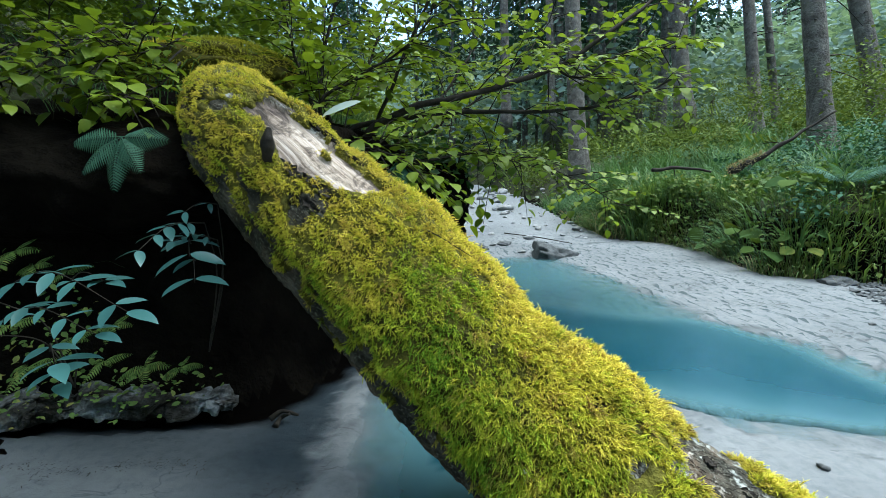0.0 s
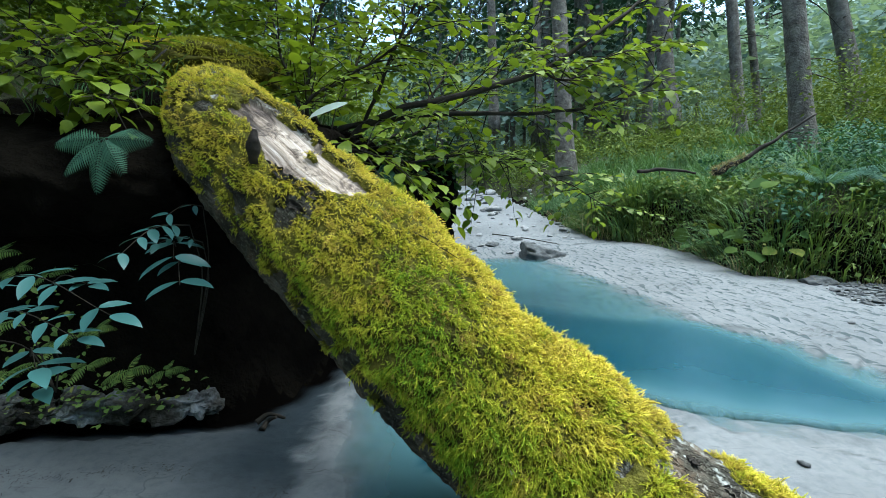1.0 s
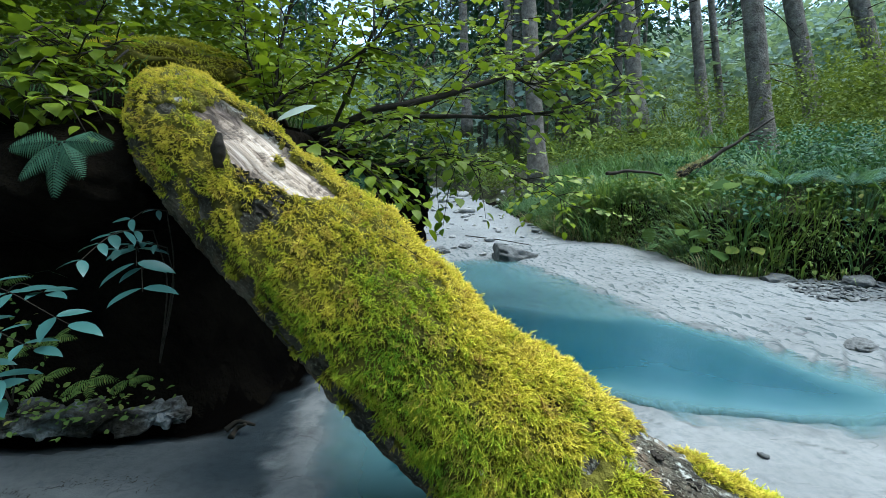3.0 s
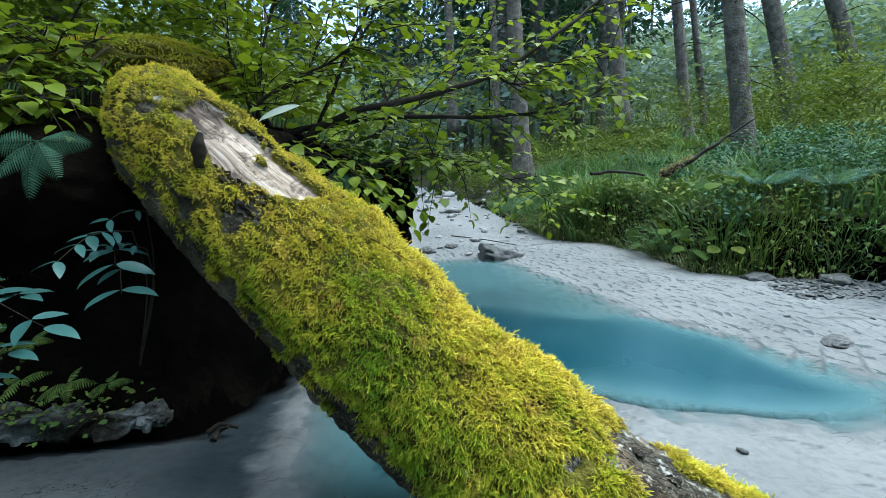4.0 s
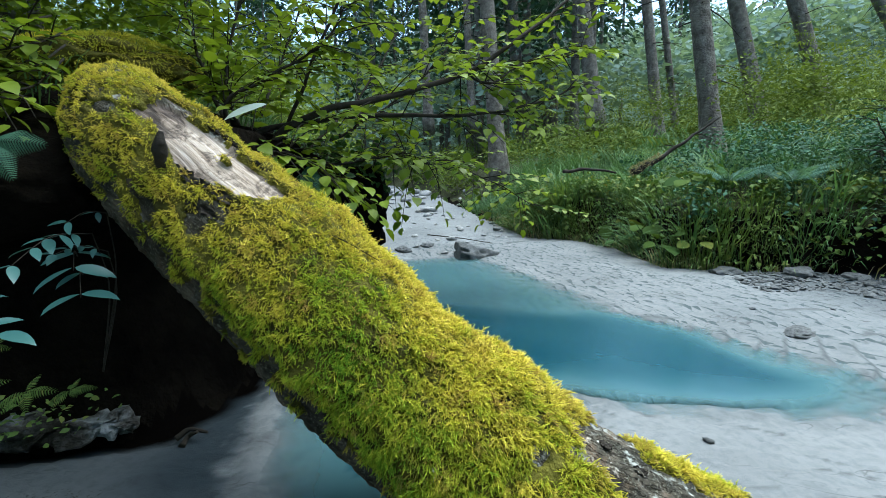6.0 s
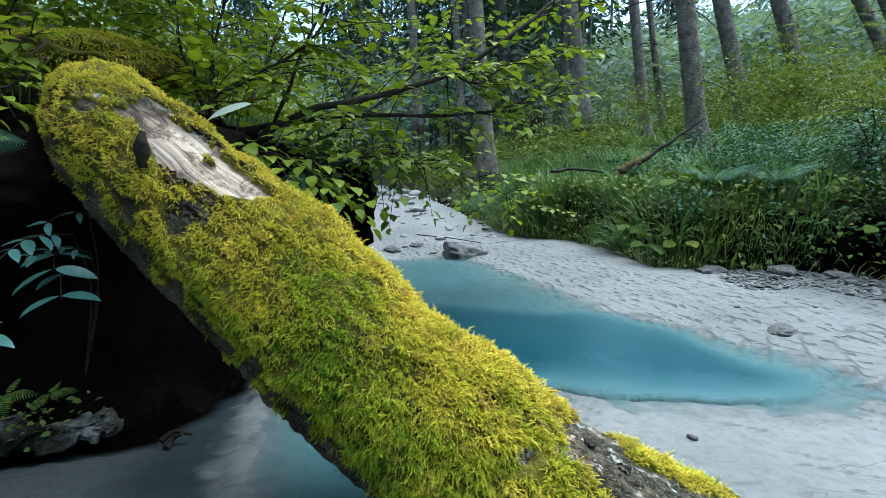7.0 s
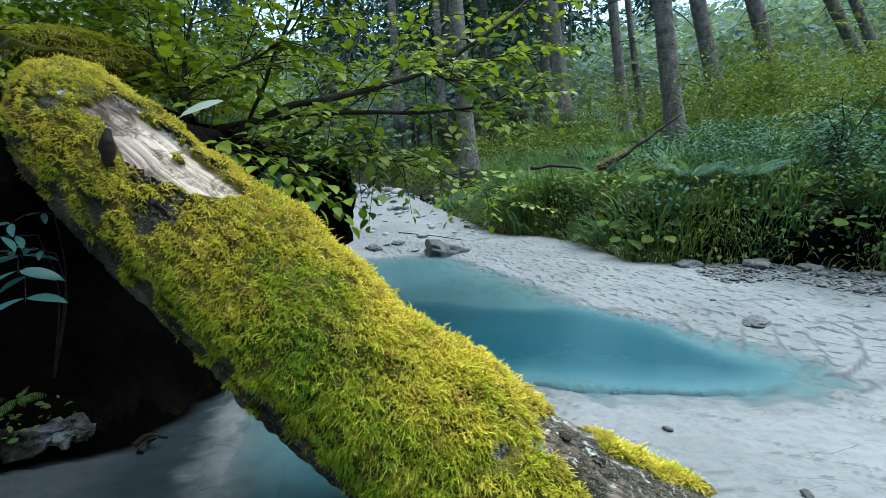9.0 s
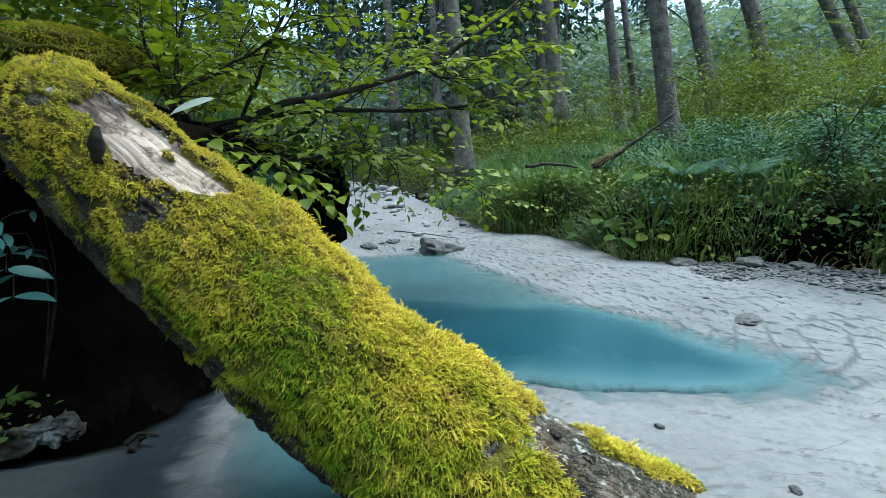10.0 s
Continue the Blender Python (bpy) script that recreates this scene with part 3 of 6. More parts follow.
def build_water():
    xs, ys = np.arange(-1.0, 2.2, 0.03), np.arange(0.7, 5.4, 0.03)
    X, Y = np.meshgrid(xs, ys)
    x, y = X.ravel(), Y.ravel()
    d = polyline_distance(x, y, POOL + POOL[:1]) * np.where(inside(x, y, POOL), 1, -1)
    v = np.stack([x, y, np.zeros_like(x)], -1)
    f = grid_faces(len(ys), len(xs))
    keep = (d[f] > -0.07).all(1)
    f = f[keep]
    used, inv = np.unique(f, return_inverse=True)
    me = fast_mesh("water", v[used], inv.reshape(-1, 4))
    a = me.attributes.new("murk", "FLOAT", "POINT")
    depth = -height(x[used], y[used])
    a.data.foreach_set("value", np.clip(0.10 + 0.88 * (1 - np.exp(-np.clip(depth, 0, 1) / 0.030)), 0, 1).astype(np.float32))
    shoal = np.exp(-np.clip(depth - 0.02, 0, 1) / 0.10)
    me.attributes.new("shoal", "FLOAT", "POINT").data.foreach_set("value", np.clip(shoal, 0, 1).astype(np.float32))
    tagged(part("water", me, MAT_WATER), "still milky turquoise pool water over silt", "water", kind="structure")


build_water()

# ---- fallen log ----
LOG_AXIS = [(-2.23, 3.48, 1.31), (-1.57, 2.57, 1.20), (-1.14, 1.95, 1.13), (-0.865, 1.58, 0.985), (-0.615, 1.45, 0.783), (-0.4, 1.36, 0.61), (-0.22, 1.27, 0.46), (-0.06, 1.21, 0.32), (0.1, 1.17, 0.2), (0.31, 1.13, 0.05), (0.54, 1.12, -0.06), (0.77, 1.11, -0.12)]
LOG_RADII = [0.13, 0.145, 0.162, 0.184, 0.200, 0.213, 0.214, 0.206, 0.216, 0.232, 0.222, 0.17]
LOG_N = 420
log_pts = smooth_path(LOG_AXIS, LOG_N)
log_rad = np.interp(np.linspace(0, 1, LOG_N), np.linspace(0, 1, len(LOG_RADII)), LOG_RADII)
log_tan = unit(np.gradient(log_pts, axis=0))
log_nor = unit(np.array([[0, 0, 1.0]]) - log_tan * log_tan[:, 2:3])
log_bin = np.cross(log_nor, log_tan)


def log_surface(u, theta, lift=0.0):
    """A point on the log: u from 0 (far, high end) to 1 (near, low end); theta from the top, positive away from the camera's side."""
    i = np.clip(u * (LOG_N - 1), 0, LOG_N - 1)
    k = np.arange(LOG_N)
    pick = lambda a: np.stack([np.interp(i, k, a[:, c]) for c in range(3)], -1)
    c, nn, bb, tt = pick(log_pts), pick(log_nor), pick(log_bin), pick(log_tan)
    out = np.cos(theta)[:, None] * nn + np.sin(theta)[:, None] * bb
    r = np.interp(i, k, log_rad)
    return c + out * (r + lift)[:, None], out, tt


def wrapped(u, t, su, st, seed, octaves=3):
    return fbm(np.stack([u * su, np.cos(t) * st, np.sin(t) * st], -1), octaves, seed)


def spot(u, t, cu, ct, su, st):
    return np.exp(-(((u - cu) / su) ** 2 + ((t - ct) / st) ** 2))


def bare_wood(u, t):
    """1 where the bark has come off, on the upper flank of the log."""
    low = np.interp(u, [0.285, 0.30, 0.311, 0.326, 0.345, 0.379, 0.402, 0.412, 0.424], [-0.72, -0.66, -0.64, -0.79, -0.83, -0.71, -0.66, -0.52, -0.40])
    high = np.interp(u, [0.285, 0.297, 0.311, 0.336, 0.36, 0.393, 0.424], [-0.30, -0.06, -0.01, -0.04, 0.0, 0.02, 0.06])
    edge = 0.06 * wrapped(u, t, 60, 5, 71)
    k = sstep(0, 0.05, t - low + edge) * sstep(0, 0.05, high - t + edge * 0.6)
    k = k * sstep(0.284, 0.296, u + edge * 0.10) * sstep(0.428, 0.416, u + edge * 0.12)
    return k * (1 - 0.9 * sstep(0.35, 0.6, spot(u, t, 0.366, -0.27, 0.008, 0.04)))


MOSS_EDGE_U = [0.12, 0.25, 0.30, 0.33, 0.37, 0.40, 0.44, 0.48, 0.53, 0.56, 0.61, 0.655, 0.70, 0.80]
MOSS_EDGE_T = [-1.6, -1.5, -1.72, -1.78, -1.80, -1.68, -1.66, -1.80, -1.62, -1.76, -1.72, -1.86, -1.92, -1.95]


def moss_cover(u, t):
    """How thick the moss lies, 0 to 1."""
    n = wrapped(u, t, 34, 3.4, 61)
    edge = np.interp(u, MOSS_EDGE_U, MOSS_EDGE_T)
    full = sstep(-0.08, 0.26, t - edge + 0.13 * n + 0.05 * wrapped(u, t, 110, 11, 63)) * sstep(1.5, 0.9, t)
    thick = full * sstep(-1.05, -0.65, n + 0.35)
    upper = sstep(0.437, 0.405, u + 0.012 * n)
    band = 0.35 * np.sin(u * 330 + 2.0 * t + 2.2 * n) * sstep(0.31, 0.27, u)
    ragged = full * sstep(-0.06, 0.24, wrapped(u, t, 60, 6.0, 62) + 0.34 + band + 0.30 * sstep(-1.2, -0.8, t) - 0.22 * sstep(-1.15, -1.5, t))
    cover = thick * (1 - upper) + ragged * upper
    # bark shows again towards the low end, with islands of moss and a mossy crest
    low = sstep(0.760, 0.778, u - 0.020 * (t + 0.4) + 0.016 * n)
    island = sstep(0.25, 0.5, spot(u, t, 0.795, -0.95, 0.040, 0.45) + 0.12 * n) + 0.6 * sstep(0.35, 0.6, spot(u, t, 0.783, 0.22, 0.016, 0.16) + 0.25 * n)
    crest = sstep(0.85, 0.875, u) * sstep(-0.20, -0.02, t + 0.06 * n) * sstep(0.9, 0.4, t)
    cover = cover * (1 - low) + low * np.maximum(island, crest)
    hole = spot(u, t, 0.716, -0.47, 0.008, 0.07) + 0.8 * spot(u, t, 0.474, -0.17, 0.008, 0.07) + 0.75 * spot(u, t, 0.629, -0.18, 0.010, 0.06)
    gap = sstep(0.35, 0.6, spot(u, t, 0.395, -0.95, 0.012, 0.12)) + sstep(0.35, 0.6, spot(u, t, 0.355, -1.45, 0.014, 0.16)) + sstep(0.4, 0.6, spot(u, t, 0.757, -0.72, 0.007, 0.12) + 0.1 * n)
    sparse = 0.6 * sstep(0.22, 0.42, wrapped(u, t, 80, 8.0, 69)) * sstep(-2.08, -1.9, t) * sstep(-1.2, -1.5, t) * sstep(0.80, 0.74, u) * sstep(0.2, 0.28, u)
    return np.clip(np.maximum(cover, sparse) - hole - gap, 0, 1) * (1 - bare_wood(u, t))


def moss_lift(u, t):
    c = moss_cover(u, t)
    deep = np.interp(u, [0.2, 0.40, 0.45, 0.8, 0.9], [0.008, 0.010, 0.019, 0.017, 0.010])
    hump = 0.012 * spot(u, t, 0.70, 0.25, 0.045, 0.6) + 0.010 * spot(u, t, 0.455, 0.2, 0.03, 0.6) - 0.008 * spot(u, t, 0.60, 0.4, 0.02, 0.5)
    return c * (deep + hump * c + 0.010 * wrapped(u, t, 26, 2.6, 65) + 0.006 * wrapped(u, t, 85, 9, 66)) - 0.035 * (1 - sstep(0.02, 0.25, c))


def moss_tone(u, t):
    """0 fresh green to 1 golden; flank shade and crest light are painted into it."""
    k = 0.60 + 0.20 * wrapped(u, t, 30, 3.0, 67) + 0.16 * sstep(-0.45, 0.0, t) + 0.10 * sstep(0.46, 0.40, u)
    k = k - 0.44 * spot(u, t, 0.525, -0.48, 0.040, 0.30) - 0.40 * spot(u, t, 0.575, -1.05, 0.045, 0.40) - 0.16 * spot(u, t, 0.66, -1.2, 0.06, 0.4)
    return np.clip(k + 0.16 * spot(u, t, 0.45, -0.8, 0.02, 0.5) - 0.28 * sstep(-1.15, -1.6, t), 0, 1)


def moss_straw(u, t):
    k = 0.8 * spot(u, t, 0.630, -0.18, 0.018, 0.11) + 0.9 * spot(u, t, 0.716, -0.47, 0.014, 0.12) + 0.6 * spot(u, t, 0.474, -0.17, 0.016, 0.12) + 0.6 * spot(u, t, 0.58, -0.69, 0.008, 0.06) + 0.4 * spot(u, t, 0.78, 0.2, 0.02, 0.2)
    return np.clip(k + 0.55 * sstep(0.30, 0.65, wrapped(u, t, 75, 7.5, 68)), 0, 1)


def moss_shoot():
    """A curved round shoot of length 1 along y with short scale leaves standing off it."""
    sv, sf = [], []
    for r0, yy in ((0.028, 0.0), (0.048, 0.38), (0.040, 0.74)):
        sv += [(r0 * math.cos(a), yy, 0.42 * yy * yy + r0 * math.sin(a)) for a in (1.57, 3.67, 5.76)]
    sv.append((0.0, 0.98, 0.46))
    for ring in (0, 3):
        for k in range(3):
            j = (k + 1) % 3
            sf += [(ring + k, ring + j, ring + 3 + j), (ring + k, ring + 3 + j, ring + 3 + k)]
    sf += [(6, 7, 9), (7, 8, 9), (8, 6, 9)]
    for k, yy in enumerate((0.25, 0.36, 0.47, 0.57, 0.67, 0.76, 0.85)):
        b, a = len(sv), 2.4 * k
        ca, sa, w = math.cos(a), math.sin(a), 0.21 * (1.25 - 0.7 * yy)
        z0 = 0.42 * yy * yy
        sv += [(-0.032 * sa, yy - 0.02, z0 + 0.032 * ca), (0.032 * sa, yy + 0.02, z0 - 0.032 * ca), (w * ca, yy + 0.13, z0 + w * sa)]
        sf += [(b, b + 1, b + 2)]
    return sv, sf


def build_log():
    root = thing("fallen_log", "fallen trunk covered in yellow-green moss, lying from bank to silt", "log")
    sides, rows = 210, 420
    th = np.linspace(-math.pi, math.pi, sides, endpoint=False)
    U, T = np.meshgrid(np.linspace(0, 1, rows), th, indexing="ij")
    u, t = U.ravel(), T.ravel()
    p, out, _ = log_surface(u, t)
    bare = bare_wood(u, t)
    plates = wrapped(u, t, 40, 11, 76, 2)
    rough = 0.004 * fbm(p * 5, 3, 5) + 0.006 * np.abs(fbm(p * 24, 3, 6)) + 0.004 * fbm(p * 70, 2, 7) + 0.004 * sstep(0.0, 0.10, plates) - 0.004
    crack = -0.0035 * sstep(0.90, 0.98, 1 - np.abs(wrapped(u, t, 6, 8.0, 74))) - 0.003 * np.abs(wrapped(u, t, 10, 18.0, 75))
    lift = rough * (1 - bare) + bare * (-0.012 + crack)
    me = fast_mesh("trunk", p + out * lift[:, None], grid_faces(rows, sides, True))
    me.attributes.new("bare", "FLOAT", "POINT").data.foreach_set("value", bare.astype(np.float32))
    lichen = sstep(-1.15, -0.6, t) * sstep(1.6, 1.0, t)
    me.attributes.new("lichen", "FLOAT", "POINT").data.foreach_set("value", lichen.astype(np.float32))
    weather = np.clip(sstep(0.322, 0.296, u + 0.010 * wrapped(u, t, 40, 4, 77)) + 0.7 * sstep(-0.12, 0.02, t + 0.05 * wrapped(u, t, 30, 6, 78)) + 0.6 * sstep(0.1, 0.5, wrapped(u, t, 8, 9, 79)), 0, 1)
    me.attributes.new("weather", "FLOAT", "POINT").data.foreach_set("value", weather.astype(np.float32))
    grain = np.stack([u * 16, t * 14.0, 0.3 * np.sin(t * 2)], -1)
    me.attributes.new("grain", "FLOAT_VECTOR", "POINT").data.foreach_set("vector", grain.astype(np.float32).ravel())
    part("trunk", me, MAT_LOG, root, "scaly grey bark with a bare silvery patch")
    # moss bed
    q, o2, _ = log_surface(u, t)
    q = q + o2 * moss_lift(u, t)[:, None]
    bed = fast_mesh("moss_bed", q, grid_faces(rows, sides, True))
    part("moss_bed", bed, MAT_MOSS_BED, root)
    # tufts of feathery shoots: each tuft leans out and down from its own middle
    n = 8600
    tu, tt = rng.uniform(0.13, 0.985, n), rng.uniform(-2.3, 0.95, n)
    tc = moss_cover(tu, tt)
    keep = (tc > 0.12) & (rng.uniform(0, 1, n) < np.interp(tu, [0.12, 0.20, 0.42, 1.0], [0.6, 1.0, 1.0, 0.95]))
    tu, tt, tc = tu[keep], tt[keep], tc[keep]
    m = len(tu)
    tall, hue = rng.uniform(0.65, 1.15, m), rng.normal(0, 0.13, m)
    brown = rng.uniform(0, 1, m) < 0.05
    sway = rng.normal(0, 1, (m, 3))
    per = 21
    tid = np.repeat(np.arange(m), per)
    n = len(tid)
    ang, far = rng.uniform(0, 2 * math.pi, n), rng.uniform(0, 1, n) ** 0.6
    reach = np.interp(tu, [0.2, 0.42, 0.5], [0.011, 0.012, 0.015])[tid] * far
    u = tu[tid] + reach * np.cos(ang) / 3.45
    t = tt[tid] + reach * np.sin(ang) / 0.21
    c = moss_cover(u, t)
    keep = c > 0.06
    u, t, c, tid, ang, far = (a[keep] for a in (u, t, c, tid, ang, far))
    n = len(u)
    q, out, tan = log_surface(u, t)
    across = np.cross(out, tan)
    q = q + out * (moss_lift(u, t) - 0.006 + 0.010 * (tall[tid] - 0.9) * (1 - far**2))[:, None]
    fan = (tan * np.cos(ang)[:, None] - across * np.sin(ang)[:, None]) * far[:, None]
    flank = sstep(-0.1, -1.2, t)[:, None]
    y = unit(out * rng.uniform(0.45, 1.0, (n, 1)) + fan * 0.8 + sway[tid] * 0.20 + rng.normal(0, 0.36, (n, 3)) + np.array([0.04, -0.10, -0.02]) + flank * np.array([-0.05, -0.08, -0.22]))
    fr = frames_along(y, np.array([[0.0, -0.25, -1.0]]) + rng.normal(0, 0.55, (n, 3)))
    sv, sf = moss_shoot()
    long = np.interp(u, [0.2, 0.41, 0.46, 0.60, 0.72, 0.9], [0.016, 0.018, 0.020, 0.0235, 0.028, 0.024])
    v, f = scatter(sv, sf, fr, q, long * tall[tid] * rng.uniform(0.5, 1.2, n) * (1 + 0.4 * (rng.uniform(0, 1, n) < 0.04)) * (0.65 + 0.4 * c))
    moss = fast_mesh("moss", v, f, True)
    k = len(sv)
    # Shaded base to lit tip, both painted into the shoot colour.
    young_lit = np.tile(np.clip(np.array(sv)[:, 1] * 1.1, 0, 1), n)
    tone = np.repeat(np.clip(moss_tone(u, t) + hue[tid] + rng.normal(0, 0.08, n), 0, 1), k)
    straw = np.repeat(np.clip(moss_straw(u, t) * rng.uniform(0.2, 1.2, n) + 0.6 * brown[tid], 0, 1), k)
    for name, a in (("young_lit", young_lit), ("tone", tone), ("straw", straw)):
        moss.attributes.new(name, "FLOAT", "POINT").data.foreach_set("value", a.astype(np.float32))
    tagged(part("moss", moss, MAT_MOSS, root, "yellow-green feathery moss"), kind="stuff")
    # broken branch stub, curled bark flakes along the bare patch, and a rotten knot in the moss
    p0, o0, t0 = log_surface(np.array([0.340]), np.array([-0.93]))
    stub = smooth_path([p0[0] - o0[0] * 0.03, p0[0] + o0[0] * 0.022, p0[0] + o0[0] * 0.040 + np.array([0.006, 0, 0.026]), p0[0] + o0[0] * 0.036 + np.array([0.012, 0, 0.062])], 24)
    part("branch_stub", tube_mesh("branch_stub", stub, np.interp(np.linspace(0, 1, 24), [0, 0.4, 0.75, 1], [0.017, 0.016, 0.013, 0.006]), 12, 0.45, 3), MAT_TWIG, root, "dark broken branch stub")
    for k, (fu, ft) in enumerate([(0.300, -0.70), (0.318, -0.74), (0.352, -0.86), (0.366, -0.80), (0.384, -0.76), (0.398, -0.74), (0.325, 0.02), (0.345, 0.05), (0.368, 0.06), (0.39, 0.06), (0.24, -0.75), (0.236, -0.55), (0.40, -0.98), (0.77, -0.35), (0.81, -0.2), (0.845, -0.35), (0.716, -0.47)]):
        r = np.random.default_rng(400 + k)
        a, b = np.meshgrid(np.linspace(-1, 1, 9), np.linspace(-1, 1, 5), indexing="ij")
        a, b = a.ravel(), b.ravel()
        w = 1 - 0.45 * np.abs(a) ** 2 + 0.2 * r.normal(0, 1, len(a))
        ps, os_, _ = log_surface(fu + a * r.uniform(0.006, 0.012), ft + b * w * r.uniform(0.03, 0.06))
        arch = (0.004 + 0.010 * np.abs(b) ** 2 * r.uniform(0.3, 1)) + 0.002 * r.normal(0, 1, len(a))
        me = fast_mesh("bark_flake", np.concatenate([ps + os_ * arch[:, None], ps + os_ * (arch - 0.004)[:, None]]), np.concatenate([grid_faces(9, 5), grid_faces(9, 5)[:, ::-1] + 45]), False)
        part("bark_flake", me, MAT_TWIG, root, "curled dark bark flake")
    # a thin dead twig lying on the moss
    pa, oa, _ = log_surface(np.array([0.487, 0.50, 0.515, 0.53]), np.array([-0.22, -0.14, -0.08, -0.02]), 0.03)
    tw = thing("fallen_twig", "thin brown twig lying on the moss of the log", "twig")
    part("stem", tube_mesh("stem", smooth_path(pa, 20), np.linspace(0.0016, 0.0008, 20), 6), MAT_TWIG, tw)
    # a small mushroom among the moss
    pm, om, _ = log_surface(np.array([0.693]), np.array([-1.42]), 0.02)
    cap = thing("mushroom", "tiny cream mushroom growing in moss on the log", "mushroom", at=tuple(pm[0] + om[0] * 0.006))
    bm = bmesh.new()
    bmesh.ops.create_uvsphere(bm, u_segments=14, v_segments=8, radius=0.007)
    for vv in bm.verts:
        if vv.co.z < 0:
            vv.co.z *= 0.3
    m2 = bpy.data.meshes.new("cap")
    bm.to_mesh(m2)
    bm.free()
    part("cap", m2, MAT_CREAM, cap).location = (0, 0, 0.010)
    part("stalk", tube_mesh("stalk", [(0, 0, -0.016), (0, 0, 0.0), (0, 0, 0.012)], [0.0024, 0.002, 0.002], 8), MAT_CREAM, cap)
    return root


build_log()

# ---- turf overhanging the left bank ----
def build_overhang():
    foot = smooth_path([(-4.2, 0.45, 0), (-3.2, 0.95, 0), (-1.74, 1.36, 0), (-1.1, 1.52, 0), (-0.84, 1.80, 0), (-0.56, 2.4, 0), (-0.45, 2.95, 0), (-0.6, 3.5, 0), (-0.8, 4.2, 0)], 170)
    tan = unit(np.gradient(foot, axis=0))
    out = np.cross(tan, np.array([[0, 0, 1.0]]))
    prof = smooth_path([(-0.9, 0, 1.25), (-0.45, 0, 1.14), (-0.10, 0, 1.02), (0.02, 0, 0.90), (0.0, 0, 0.80), (-0.10, 0, 0.72), (-0.26, 0, 0.62), (-0.42, 0, 0.45), (-0.7, 0, 0.6), (-0.9, 0, 1.0)], 60)
    A, B = np.meshgrid(np.arange(170), np.arange(60), indexing="ij")
    a, b = A.ravel(), B.ravel()
    low = np.interp(np.linspace(0, 1, 170), [0, 0.62, 0.75, 1], [1.0, 1.0, 0.86, 0.80])[a]
    p = foot[a] + out[a] * prof[b, 0][:, None] + np.array([[0, 0, 1.0]]) * (prof[b, 2] * low)[:, None]
    lump = np.stack([fbm(p * 2.6, 4, 91 + k) for k in range(3)], -1)
    p = p + lump * np.array([0.07, 0.07, 0.06]) + out[a] * 0.05 * fbm(p * 9, 3, 95)[:, None]
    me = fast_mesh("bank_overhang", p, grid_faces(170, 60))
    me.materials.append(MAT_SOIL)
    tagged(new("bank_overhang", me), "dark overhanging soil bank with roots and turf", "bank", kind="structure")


build_overhang()


def stone_mesh(seed, flat=0.6, rough=0.25, level=3):
    bm = bmesh.new()
    bmesh.ops.create_icosphere(bm, subdivisions=level, radius=0.5)
    co = np.array([v.co[:] for v in bm.verts])
    r = 1 + rough * fbm(co * 2.2 + seed * 7.3, 3, seed) + 0.35 * rough * fbm(co * 7 + seed, 2, seed + 3)
    co = co * r[:, None]
    co = np.clip(co, -0.44, 0.44) * np.array([1, 1, flat])
    for v, c in zip(bm.verts, co):
        v.co = c
    me = bpy.data.meshes.new("stone")
    bm.to_mesh(me)
    bm.free()
    me.polygons.foreach_set("use_smooth", np.ones(len(me.polygons), bool))
    me.materials.append(MAT_ROCK)
    return me


STONES = [stone_mesh(k, f, r, 2) for k, f, r in ((1, 0.35, 0.3), (2, 0.5, 0.4), (3, 0.25, 0.3), (4, 0.4, 0.5), (5, 0.3, 0.35))]


PALE_STONES = [m.copy() for m in STONES]
for m in PALE_STONES:
    m.materials[0] = MAT_STONE


def stones_in(n, box, size, label, seed, test=None, sink=0.3, meshes=None):
    r = np.random.default_rng(seed)
    x, y = r.uniform(box[0], box[1], n), r.uniform(box[2], box[3], n)
    ok = ~inside(x, y, POOL) & ~inside(x, y, LEFT_SIDE)
    if test:
        ok &= test(x, y)
    x, y = x[ok], y[ok]
    z = height(x, y)
    for i in range(len(x)):
        s = size * r.uniform(0.35, 1.0) ** 1.5 * r.uniform(0.7, 1.6)
        ob = new("stone", (meshes or STONES)[int(r.integers(0, 5))])
        ob.matrix_world = pose(x[i], y[i], z[i] + s * 0.12 * (1 - sink), r.normal(0, 10), r.normal(0, 10), r.uniform(0, 360)) @ Matrix.Diagonal((s, s * r.uniform(0.6, 1), s, 1))
        tagged(ob, label, "stone", "stream stones")


def gravel(n, box, size, seed, test):
    r = np.random.default_rng(seed)
    x, y = r.uniform(box[0], box[1], n), r.uniform(box[2], box[3], n)
    ok = ~inside(x, y, POOL) & ~inside(x, y, LEFT_SIDE) & test(x, y)
    x, y = x[ok], y[ok]
    m = len(x)
    bm = bmesh.new()
    bmesh.ops.create_icosphere(bm, subdivisions=1, radius=0.5)
    v0 = np.array([v.co[:] for v in bm.verts]) * np.array([1, 0.75, 0.3])
    f0 = np.array([[v.index for v in f.verts] for f in bm.faces])
    bm.free()
    a = r.uniform(0, 2 * math.pi, m)
    fr = np.stack([np.stack([np.cos(a), -np.sin(a), 0 * a], -1), np.stack([np.sin(a), np.cos(a), 0 * a], -1), np.stack([r.normal(0, .2, m), r.normal(0, .2, m), 1 + 0 * a], -1)], 1)
    v, f = scatter(v0, f0, fr, np.stack([x, y, height(x, y) + 0.002], -1), size * r.uniform(0.3, 1, m) ** 1.6)
    v += 0.15 * size * np.stack([vnoise(v * 40, 3 + k) for k in range(3)], -1)
    tagged(part("gravel", fast_mesh("gravel", v, f, False), MAT_ROCK), "dark slaty gravel strewn on wet silt by the bank", "gravel", kind="stuff")


